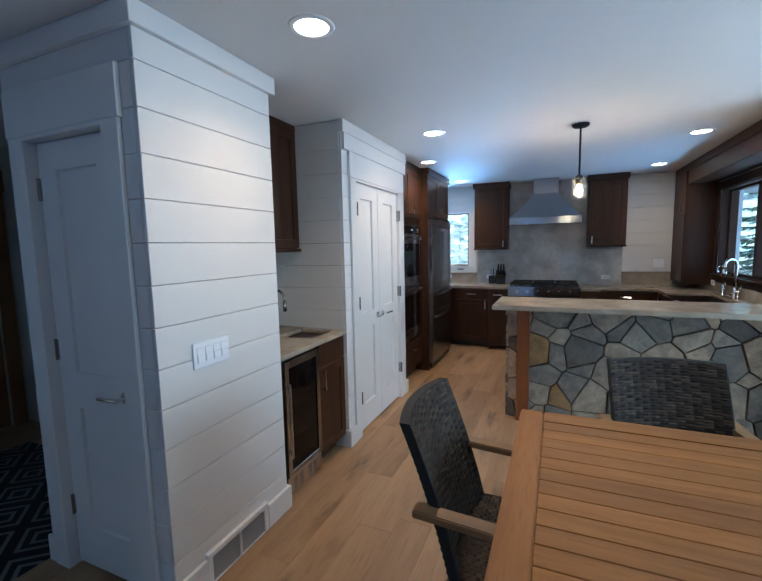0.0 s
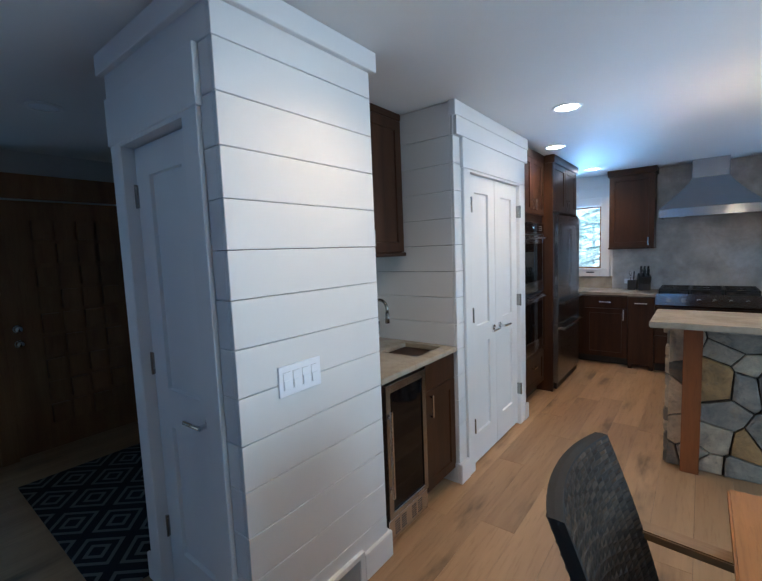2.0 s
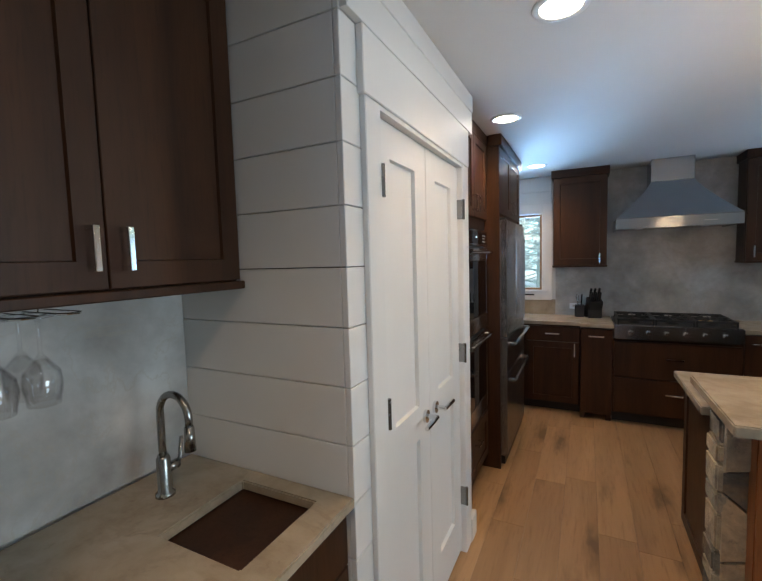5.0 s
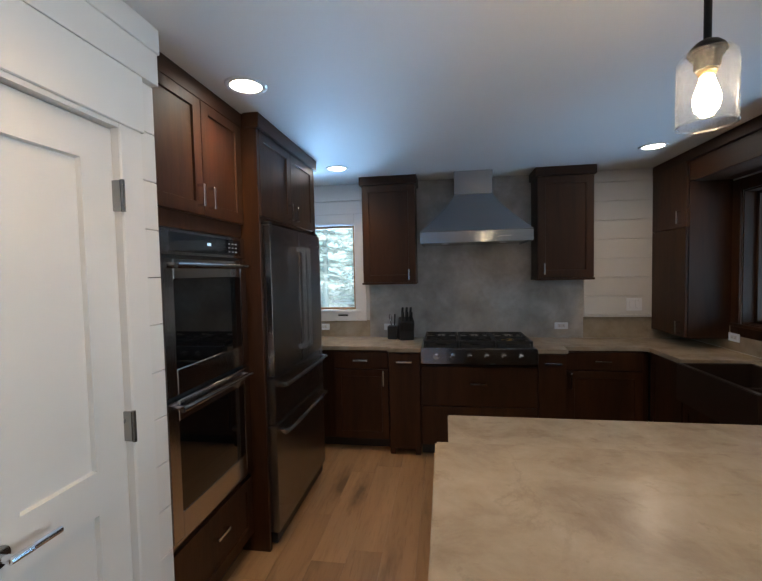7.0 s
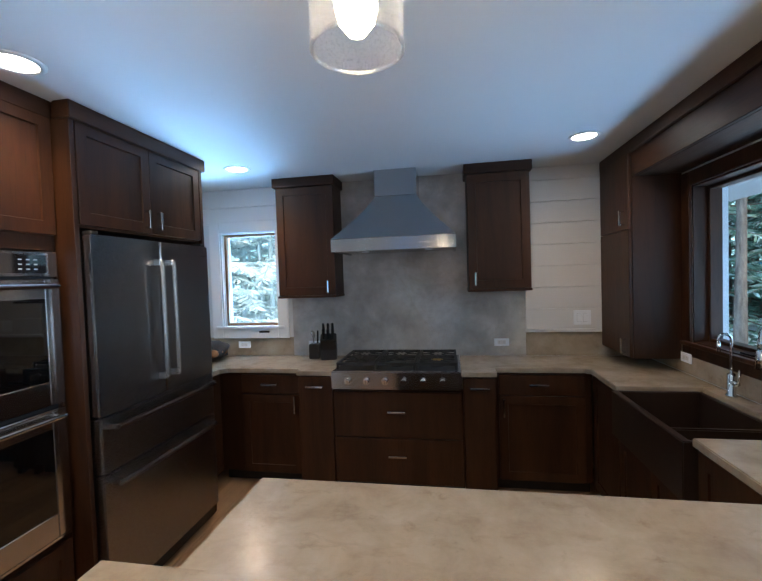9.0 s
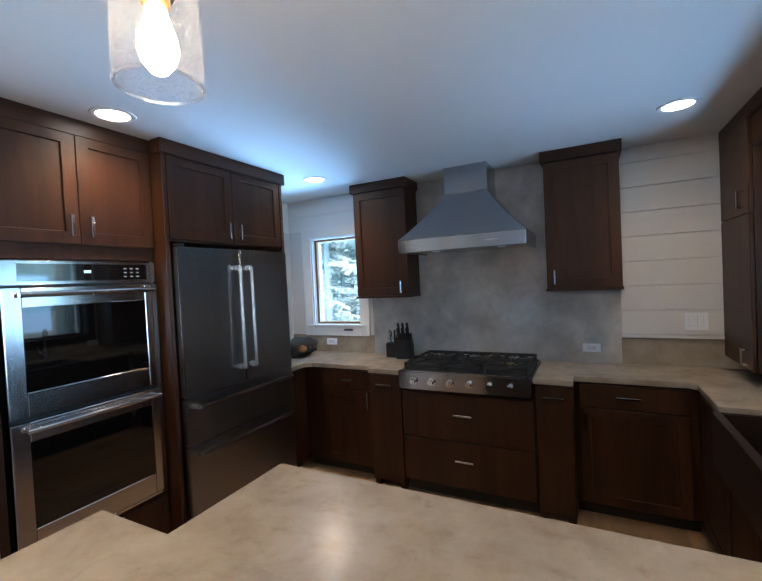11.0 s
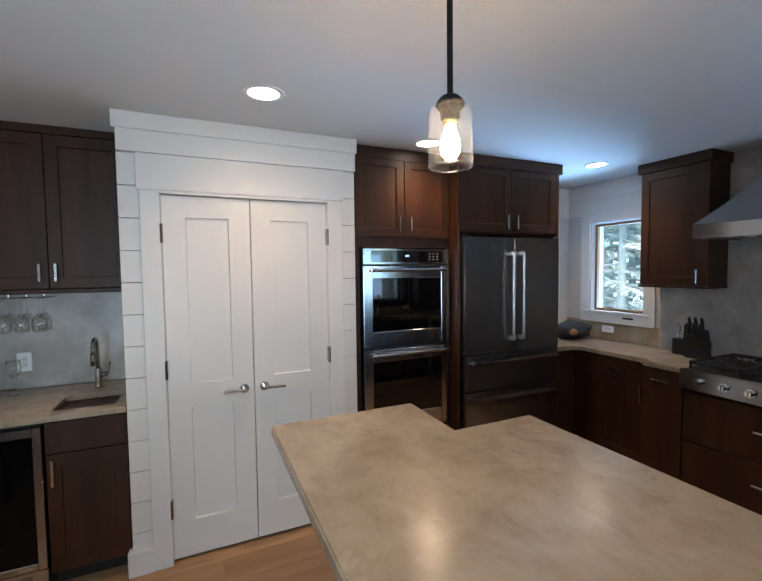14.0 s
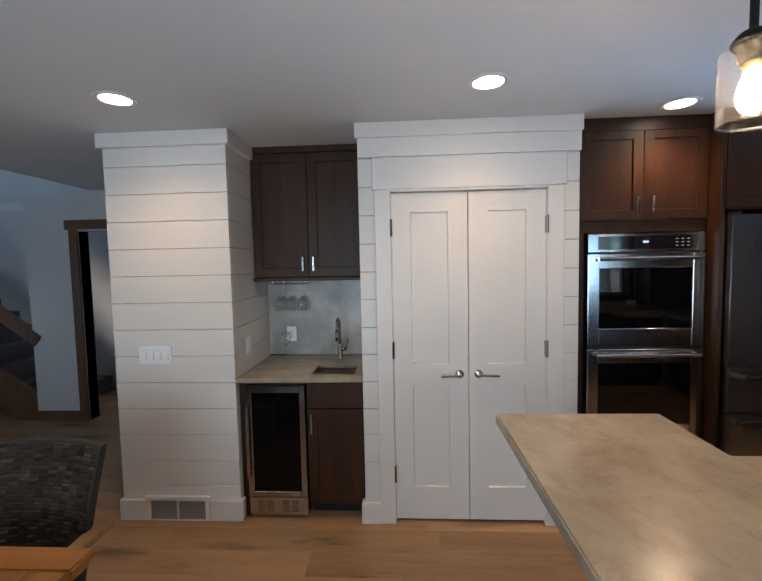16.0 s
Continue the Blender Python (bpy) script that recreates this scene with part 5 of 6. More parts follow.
def refrigerator():
    t = thing("refrigerator", (-1.75, 5.155, 0), "dark stainless french door refrigerator with two lower drawers", "refrigerator")
    y0, y1, xf = 4.70, 5.612, -1.375
    box("body", (-2.1, xf - 0.075, y0 + 0.004, y1 - 0.004, 0.03, 1.825), "black_metal", t, 0.003)
    m = facing("+x", xf - 0.07, y0, 0)
    w = y1 - y0
    half = w / 2

    def door(name, u0, u1, v0, v1):
        return box(name, (u0, u1, v0, v1, 0, 0.07), "black_stainless", t, 0.006, m=m)

    def bar(parent, u0, u1, v0, v1):
        """Flat bar handle on two square end posts."""
        bm = bmesh.new()
        add_box(bm, u0, u1, v0, v1, 0.106, 0.13, 0.010, m)
        along = v1 - v0 > u1 - u0
        for k in (0, 1):
            if along:
                p0 = v0 if k == 0 else v1 - 0.032
                add_box(bm, u0 + 0.001, u1 - 0.001, p0, p0 + 0.032, 0.069, 0.1125, 0.003, m)
            else:
                p0 = u0 if k == 0 else u1 - 0.032
                add_box(bm, p0, p0 + 0.032, v0 + 0.001, v1 - 0.001, 0.069, 0.1125, 0.003, m)
        part("handle", bm, "stainless_v" if along else "stainless", parent, "brushed stainless flat bar handle")

    dl, dr = door("left_door", 0.002, half - 0.002, 0.985, 1.84), door("right_door", half + 0.002, w - 0.002, 0.985, 1.84)
    for d, u in ((dl, half - 0.062), (dr, half + 0.034)):
        bar(d, u, u + 0.028, 1.075, 1.735)
    for d, u0, u1 in ((dl, 0.002, 0.0075), (dl, half - 0.0075, half - 0.002), (dr, half + 0.002, half + 0.0075)):
        box("edge_trim", (u0 - 0.0006, u1, 0.992, 1.833, 0.03, 0.0706), "stainless", d, 0.001, "bright steel door edge", m)
    for nm, v0, v1 in (("middle_drawer", 0.715, 0.978), ("bottom_drawer", 0.09, 0.708)):
        d = door(nm, 0.002, w - 0.002, v0, v1)
        bar(d, 0.05, w - 0.05, v1 - 0.06, v1 - 0.032)
    box("badge", (w - 0.075, w - 0.045, 1.765, 1.775, 0.07, 0.0715), "nickel", dr, 0.0005, m=m)
    for u in (0.02, w - 0.06):
        box("hinge_cover", (u, u + 0.04, 1.841, 1.858, 0.01, 0.06), "black_plastic", t, 0.003, m=m)
    box("kick_plate", (0.02, w - 0.02, 0.02, 0.082, 0, 0.05), "black_plastic", t, 0.002, m=m)


refrigerator()

# ---- range wall ----
LF, LB, RF = 6.045, 5.975, 6.11
base_unit("base_cabinet", "dark stained corner base cabinet with drawer and door", "-y", -1.60, LF, 0.688, 0.884, 0.5,
          [(0.20, 0.725, 0.48, 0.145, (0.24, 0.075, False), False), (0.20, 0.105, 0.48, 0.612, (0.44, 0.54, True), True)])
base_unit("base_cabinet", "dark stained corner base cabinet beside the refrigerator", "+x", -1.602, 5.652, 0.38, 0.884, 0.5,
          [(0.004, 0.105, 0.37, 0.77, None, False)])
base_unit("pilaster_cabinet", "narrow dark stained pull-out cabinet beside the range", "-y", -0.908, LB, 0.268, 0.884, 0.57,
          [(0.004, 0.06, 0.26, 0.815, (0.13, 0.745, False), False)], 0.055, False)
base_unit("pilaster_cabinet", "narrow dark stained pull-out cabinet beside the range", "-y", 0.302, LB, 0.222, 0.884, 0.57,
          [(0.004, 0.06, 0.214, 0.815, (0.107, 0.745, False), False)], 0.055, False)
for fx in (-0.905, -0.69, 0.305, 0.474):
    f = box("cabinet_foot", (fx, fx + 0.045, LB + 0.002, LB + 0.06, 0, 0.0545), "cabinet_wood", None, 0.003)
    tagged(f, "short dark stained furniture foot under the cabinet", "cabinet foot", "cabinet feet")
base_unit("drawer_cabinet", "dark stained cabinet with two wide drawers under the range top", "-y", -0.638, 5.962, 0.938, 0.795, 0.58,
          [(0.012, 0.445, 0.914, 0.33, (0.457, 0.19, False), False), (0.012, 0.115, 0.914, 0.322, (0.457, 0.20, False), False)])
base_unit("base_cabinet", "dark stained base cabinet with drawer and door", "-y", 0.526, RF, 0.66, 0.884, 0.43,
          [(0.03, 0.725, 0.58, 0.145, (0.27, 0.075, False), False), (0.03, 0.105, 0.58, 0.612, (0.03, 0.53, True), True)])
slab_poly("range_countertop", [(WX + 0.002, 5.655), (-1.56, 5.655), (-1.56, 5.98), (-1.50, 6.02), (-0.915, 6.02), (-0.915, 5.945), (-0.632, 5.945), (-0.632, NY - 0.015), (WX + 0.002, NY - 0.015)],
          0.885, 0.92, "quartzite", "beige quartzite countertop under the window", bev=0.004)
slab_poly("corner_countertop", [(0.292, 5.945), (0.53, 5.945), (0.53, 6.085), (1.13, 6.085), (1.165, 6.05), (1.165, 5.622), (EX - 0.016, 5.622), (EX - 0.016, NY - 0.015), (0.292, NY - 0.015)],
          0.885, 0.92, "quartzite", "beige quartzite countertop turning the corner to the sink", bev=0.004)


def rangetop():
    x0, x1, yf = -0.628, 0.288, 5.885
    t = thing("gas_cooktop", (-0.17, 6.2, 0.8), "stainless six burner gas cooktop with black iron grates", "stove")
    box("body", (x0, x1, yf + 0.03, NY - 0.03, 0.80, 0.928), "hood_steel", t, 0.003)
    box("front_panel", (x0, x1, yf, yf + 0.03, 0.805, 0.935), "hood_steel", t, 0.008)
    box("deck", (x0 + 0.015, x1 - 0.015, yf + 0.05, NY - 0.05, 0.928, 0.932), "cast_iron", t, 0.001)
    for k in range(6):
        x = x0 + 0.125 + k * 0.1335
        bm = bmesh.new()
        add_cyl(bm, (x, yf, 0.868), (x, yf - 0.008, 0.868), 0.026, n=20)
        add_cyl(bm, (x, yf - 0.008, 0.868), (x, yf - 0.04, 0.868), 0.020, 0.017, 20)
        add_box(bm, x - 0.003, x + 0.003, yf - 0.045, yf - 0.04, 0.852, 0.884)
        part("knob", bm, "chrome", t, "metal burner knob")
    for k in range(3):
        gx0 = x0 + 0.022 + k * 0.292
        gx1 = gx0 + 0.286
        bm = bmesh.new()
        gy0, gy1, z0, z1 = yf + 0.07, NY - 0.08, 0.962, 0.982
        for a in ((gx0, gx1, gy0, gy0 + 0.016), (gx0, gx1, gy1 - 0.016, gy1), (gx0, gx1, (gy0 + gy1) / 2 - 0.008, (gy0 + gy1) / 2 + 0.008),
                  (gx0, gx0 + 0.016, gy0, gy1), (gx1 - 0.016, gx1, gy0, gy1)):
            add_box(bm, *a, z0, z1, 0.002)
        for cy in (gy0 + 0.15, gy1 - 0.15):
            for ang in range(0, 360, 45):
                d = Vector((math.cos(radians(ang)), math.sin(radians(ang)), 0))
                p = Vector(((gx0 + gx1) / 2, cy, 0.974))
                add_tube(bm, [p + d * 0.045 + Vector((0, 0, 0.004)), p + d * 0.13], 0.0055, 6)
        for fxx in (gx0 + 0.008, gx1 - 0.008):
            for fy in (gy0 + 0.008, gy1 - 0.008):
                add_box(bm, fxx - 0.007, fxx + 0.007, fy - 0.007, fy + 0.007, 0.931, 0.965)
        part("grate", bm, "cast_iron", t, "black cast iron grate")
        for cy in (gy0 + 0.15, gy1 - 0.15):
            bm = bmesh.new()
            add_lathe(bm, [(0.0, 0.016), (0.03, 0.016), (0.036, 0.010), (0.05, 0.006), (0.055, 0.0), (0.0, 0.0)], ((gx0 + gx1) / 2, cy, 0.932), 20)
            part("burner", bm, "brass" if k == 2 and cy > 6.2 else "cast_iron", t, "", True)
    return t


rangetop()


def hood():
    x0, x1, yf, yb = -0.625, 0.283, 5.99, NY - 0.015
    c0, c1, cyf = -0.335, -0.005, 6.25
    t = thing("range_hood", (-0.17, 6.3, 1.79), "brushed stainless chimney range hood on the backsplash", "range hood")
    bm = bmesh.new()
    add_box(bm, x0, x1, yf, yf + 0.02, 1.79, 1.885, 0.002)
    add_box(bm, x0, x0 + 0.02, yf + 0.02, yb, 1.79, 1.885, 0.001)
    add_box(bm, x1 - 0.02, x1, yf + 0.02, yb, 1.79, 1.885, 0.001)
    part("rim", bm, "hood_steel", t)
    bm = bmesh.new()
    n = 12
    rings = []
    for k in range(n + 1):
        s = k / n
        e = 1 - (1 - s) ** 1.22 if s < 1 else 1.0
        z = 1.886 + (2.225 - 1.886) * s
        rings.append([bm.verts.new(p) for p in ((x0 + (c0 - x0) * e, yf + (cyf - yf) * e, z), (x1 + (c1 - x1) * e, yf + (cyf - yf) * e, z), (x1 + (c1 - x1) * e, yb, z), (x0 + (c0 - x0) * e, yb, z))])
    for a, b in zip(rings, rings[1:]):
        for k in range(4):
            bm.faces.new((a[k], a[(k + 1) % 4], b[(k + 1) % 4], b[k]))
    bm.faces.new(rings[0])
    part("canopy", bm, "hood_steel", t)
    box("chimney", (c0, c1, cyf, yb, 2.2255, CEIL - 0.001), "hood_steel", t, 0.002)
    box("filter", (x0 + 0.021, x1 - 0.021, yf + 0.021, yb - 0.001, 1.80, 1.812), "nickel", t, 0)
    box("badge", (0.02, 0.11, yf - 0.0015, yf, 1.832, 1.84), "nickel", t, 0)
    bm = bmesh.new()
    for x in (-0.42, 0.08):
        add_cyl(bm, (x, 6.25, 1.797), (x, 6.25, 1.80), 0.03, n=16)
    part("hood_lamp", bm, "plastic_white", t, "unlit hood lamp lens")


hood()
upper_cabinet("dark stained single-door wall cabinet beside the range hood", "-y", -1.175, 6.31, 1.465, 0.49, CEIL - 1.466, 0.234, [0.49], [(0.425, 0.065)], 0.075, 0.025, True, "range wall cabinets")
upper_cabinet("dark stained single-door wall cabinet beside the range hood", "-y", 0.372, 6.31, 1.48, 0.46, CEIL - 1.481, 0.234, [0.46], [(0.05, 0.075)], 0.075, 0.025, True, "range wall cabinets")

def knife_block():
    x, y, z = -0.80, 6.42, 0.9205
    t = thing("knife_block", (x, y, z), "black knife block with black handled knives", "knife block")
    m = Matrix.Translation((x, y, z)) @ Matrix.Rotation(radians(14), 4, "Z") @ Matrix.Scale(1.2, 4)
    bm = bmesh.new()
    add_box(bm, -0.055, 0.055, -0.07, 0.06, 0, 0.10, 0.004, m)
    tilt = m @ Matrix.Translation((0, 0.05, 0.04)) @ Matrix.Rotation(radians(22), 4, "X")
    add_box(bm, -0.055, 0.055, -0.1, 0.0, 0.0, 0.15, 0.004, tilt)
    part("block", bm, "black_plastic", t)
    for k in range(6):
        bm = bmesh.new()
        u, v = -0.032 + 0.032 * (k % 3), -0.03 - 0.04 * (k // 3)
        add_tube(bm, [tilt @ Vector((u, v, 0.15)), tilt @ Vector((u, v, 0.21)), tilt @ Vector((u, v - 0.004, 0.245 - 0.02 * (k // 3)))], 0.011, 8, None, [0.010, 0.012, 0.010])
        part("knife_handle", bm, "black_plastic", t)
    bm = bmesh.new()
    for k in range(6):
        add_box(bm, -0.044 + k * 0.016, -0.034 + k * 0.016, -0.0712, -0.07, 0.075, 0.088, 0, m)
    tagged(part("label_bars", bm, "wall_grey", t), kind="stuff")
    x2 = -0.925
    t2 = thing("utensil_crock", (x2, 6.44, z), "small black holder with scissors and utensils", "utensil holder")
    bm = bmesh.new()
    add_box(bm, x2 - 0.045, x2 + 0.045, 6.39, 6.48, z, z + 0.125, 0.004)
    part("holder", bm, "black_plastic", t2)
    bm = bmesh.new()
    add_tube(bm, [(x2 - 0.015, 6.44, z + 0.125), (x2 - 0.02, 6.44, z + 0.175), (x2 - 0.034, 6.44, z + 0.21), (x2 - 0.028, 6.44, z + 0.235), (x2 - 0.012, 6.44, z + 0.222), (x2 - 0.012, 6.44, z + 0.175)], 0.005, 8)
    part("scissors", bm, "nickel", t2)
    bm = bmesh.new()
    add_tube(bm, [(x2 + 0.018, 6.44, z + 0.125), (x2 + 0.022, 6.44, z + 0.235)], 0.007, 8)
    part("sharpening_steel", bm, "black_metal", t2)


knife_block()


def bag():
    t = thing("bread_bag", (-1.86, 6.25, 0.9205), "dark crumpled bag of bread lying on the counter", "bag")
    rng = random.Random(8)
    bm = bmesh.new()
    bmesh.ops.create_icosphere(bm, subdivisions=3, radius=1)
    for v in bm.verts:
        d = v.co.normalized()
        k = 1 + 0.25 * noise.noise(d * 2.3) + 0.1 * noise.noise(d * 6)
        v.co = Vector((-1.84 + d.x * 0.14 * k, 6.30 + d.y * 0.19 * k, 1.0 + max(d.z * 0.095 * k, -0.0795)))
    part("bag", bm, "bag_dark", t, "", True)
    for k in range(3):
        bm = bmesh.new()
        bmesh.ops.create_icosphere(bm, subdivisions=2, radius=1)
        for v in bm.verts:
            v.co = Vector((-1.745 + v.co.x * 0.05, 6.20 + k * 0.07 + v.co.y * 0.04, 1.0 + v.co.z * 0.035))
        part("bread_roll", bm, "bread_brown", t, "brown bread showing through", True)


bag()

# ---- sink side ----
tall = upper_cabinet("dark stained wall cabinet with two stacked doors beside the window", "-x", 1.42, 6.02, 1.0, 0.52, CEIL - 1.001, 0.296, [], [], 0.0, 0.02, False)
mt = facing("-x", 1.42, 6.02, 0)
for v0, v1, hv in ((1.005, 1.855, 0.07), (1.86, 2.36, 0.08)):
    mm = mt @ Matrix.Translation((0.004, v0, 0.001))
    bm = bmesh.new()
    add_box(bm, 0, 0.512, 0, v1 - v0, 0, 0.02, 0.003, mm)
    d = part("door", bm, "cabinet_wood", tall)
    pull(d, mm @ Matrix.Translation((0, 0, 0.02)), 0.07, hv)
header = thing("window_header", (1.5, 5.2, 2.3), "dark stained wooden valance across the sink window", "trim", kind="structure")
box("fascia", (1.42, 1.445, 3.3, 6.02, 2.20, CEIL - 0.001), "cabinet_wood_h", header, 0.003)
box("soffit", (1.445, EX - 0.001, 3.3, 6.019, 2.20, 2.218), "cabinet_wood_h", header, 0.002)
box("crown", (1.398, 1.42, 3.3, 6.54, 2.352, CEIL - 0.001), "cabinet_wood_h", header, 0.004)
base_unit("base_cabinet", "dark stained corner base cabinet beside the sink", "-x", 1.20, 5.63, 0.44, 0.884, 0.5, [(0.004, 0.105, 0.43, 0.77, None, True)])
base_unit("sink_cabinet", "dark stained double-door cabinet under the apron sink", "-x", 1.20, 4.87, 0.752, 0.64, 0.5,
          [(0.004, 0.105, 0.37, 0.525, None, True), (0.378, 0.105, 0.37, 0.525, None, True)])
base_unit("base_cabinet", "dark stained base cabinet between sink and bar", "-x", 1.20, 4.36, 0.505, 0.884, 0.5, [(0.004, 0.105, 0.49, 0.77, None, True)])


def apron_sink():
    t = thing("apron_sink", (1.4, 5.245, 0.65), "dark brown double bowl apron front kitchen sink", "sink")
    x0, x1, y0, y1, z0, z1 = 1.135, 1.60, 4.875, 5.615, 0.645, 0.90
    bm = bmesh.new()
    add_tub(bm, x0, x1, y0, y1, z0, z1, 0.022, 0.036, 0.02)
    part("bowl", bm, "sink_brown", t)
    box("divider", (x0 + 0.035, x1 - 0.02, 5.10, 5.125, z0 + 0.02, z1 - 0.03), "sink_brown", t, 0.006)
    for y in (4.99, 5.36):
        bm = bmesh.new()
        add_lathe(bm, [(0.0, 0.003), (0.03, 0.003), (0.04, 0.001), (0.04, 0.0)], (1.37, y, z0 + 0.02), 18)
        part("drain", bm, "nickel", t, "", True)


apron_sink()
slab_poly("peninsula_countertop", [(-0.425, 3.7765), (EX - 0.016, 3.7765), (EX - 0.016, 5.62), (1.605, 5.62), (1.605, 4.868), (1.165, 4.868), (1.165, 4.42), (1.13, 4.385), (-0.425, 4.385)],
          0.885, 0.92, "quartzite", "beige quartzite lower island countertop below the bar", bev=0.004)
faucet("kitchen_faucet", 1.655, 5.14, 0.92, (-0.85, -0.527, 0), 0.34, 0.07, "chrome gooseneck kitchen faucet behind the sink", True, 0.0145, "chrome", 0.07)
faucet("water_faucet", 1.655, 5.455, 0.92, (-1, 0, 0), 0.295, 0.03, "small chrome filtered water faucet behind the sink", True, 0.007, "chrome", 0.02)


def soap():
    t = thing("soap_dispenser", (1.655, 5.05, 0.92), "small metal soap dispenser beside the faucet", "soap dispenser")
    bm = bmesh.new()
    add_lathe(bm, [(0.0, 0.0), (0.02, 0.0), (0.02, 0.01), (0.012, 0.015), (0.012, 0.07), (0.0, 0.072)], (1.655, 5.05, 0.92), 16)
    part("body", bm, "chrome", t, "", True)
    bm = bmesh.new()
    add_tube(bm, [(1.655, 5.05, 0.985), (1.63, 5.05, 0.995), (1.59, 5.05, 0.985)], 0.006, 8)
    part("spout", bm, "chrome", t, "", True)


soap()

# island base
isl = thing("island_cabinet", (0.4, 4.1, 0), "dark stained island cabinet with a panelled end", "cabinet")
box("body", (-0.36, 1.19, 3.777, 4.34, 0.1, 0.884), "cabinet_wood", isl, 0.002)
box("toe_kick", (-0.33, 1.19, 3.777, 4.27, 0, 0.1), "black_plastic", isl, 0)
shaker(isl, "-x", -0.361, 3.785, 0.105, 0.55, 0.775, None, True, "end_panel")
for k in range(3):
    shaker(isl, "+y", -0.35 + k * 0.51, 4.341, 0.11, 0.50, 0.765, (0.04 if k % 2 else 0.46, 0.68))

# ---- dining ----
def dining_table():
    x0, x1, y0, y1, z = -0.145, 0.95, 0.267, 1.917, 0.756
    t = thing("dining_table", ((x0 + x1) / 2, (y0 + y1) / 2, 0), "slatted teak dining table with a rounded frame", "table")
    bm = bmesh.new()
    add_box(bm, x0, x0 + 0.10, y0, y1, z - 0.03, z, 0.006)
    add_box(bm, x0 + 0.012, x0 + 0.095, y0 + 0.012, y1 - 0.012, z - 0.052, z - 0.0305, 0.006)
    part("side_rail", bm, "teak_y", t)
    bm = bmesh.new()
    add_box(bm, x1 - 0.10, x1, y0, y1, z - 0.03, z, 0.006)
    add_box(bm, x1 - 0.095, x1 - 0.012, y0 + 0.012, y1 - 0.012, z - 0.052, z - 0.0305, 0.006)
    part("side_rail", bm, "teak_y", t)
    for a, b in ((y0, y0 + 0.112), (y1 - 0.112, y1)):
        box("end_rail", (x0 + 0.1015, x1 - 0.1015, a, b, z - 0.03, z), "teak_x", t, 0.004)
    n = 18
    lo, hi = y0 + 0.114, y1 - 0.114
    step = (hi - lo) / n
    for k in range(n):
        box("slat", (x0 + 0.1015, x1 - 0.1015, lo + k * step + 0.0015, lo + (k + 1) * step - 0.0015, z - 0.024, z - 0.0012), "teak_x", t, 0.0018)
    bm = bmesh.new()
    for b6 in ((x0 + 0.05, x1 - 0.05, y0 + 0.06, y0 + 0.085, z - 0.09, z - 0.031), (x0 + 0.05, x1 - 0.05, y1 - 0.085, y1 - 0.06, z - 0.09, z - 0.031),
               (x0 + 0.05, x0 + 0.075, y0 + 0.085, y1 - 0.085, z - 0.09, z - 0.031), (x1 - 0.075, x1 - 0.05, y0 + 0.085, y1 - 0.085, z - 0.09, z - 0.031),
               ((x0 + x1) / 2 - 0.02, (x0 + x1) / 2 + 0.02, y0 + 0.085, y1 - 0.085, z - 0.07, z - 0.031)):
        add_box(bm, *b6, 0.003)
    part("apron", bm, "teak_y", t)
    for lx in (x0 + 0.04, x1 - 0.11):
        for ly in (y0 + 0.05, y1 - 0.12):
            box("leg", (lx, lx + 0.07, ly, ly + 0.07, 0, z - 0.031), "teak_y", t, 0.006)


dining_table()


def wicker_panel(bm, pts_lr, rows, cols, th=0.012):
    """A woven sheet over a patch: pts_lr(s, q) gives the point and its normal; strands weave over and under."""
    for r in range(rows):
        v0, v1 = r / rows, (r + 0.86) / rows
        vm = (v0 + v1) / 2
        for c in range(cols):
            lift = th if (r + c) % 2 else th * 0.15
            u0, u1 = c / cols, (c + 1) / cols
            ring = []
            for u, k in ((u0, 0.1), ((u0 + u1) / 2, 1.0), (u1, 0.1)):
                for v, e in ((v0, 0.35), (vm, 1.0), (v1, 0.35)):
                    p, nrm = pts_lr(u, v)
                    ring.append(bm.verts.new(p + nrm * (lift * k * e)))
            for i in range(2):
                for j in range(2):
                    a = i * 3 + j
                    bm.faces.new((ring[a], ring[a + 1], ring[a + 4], ring[a + 3]))


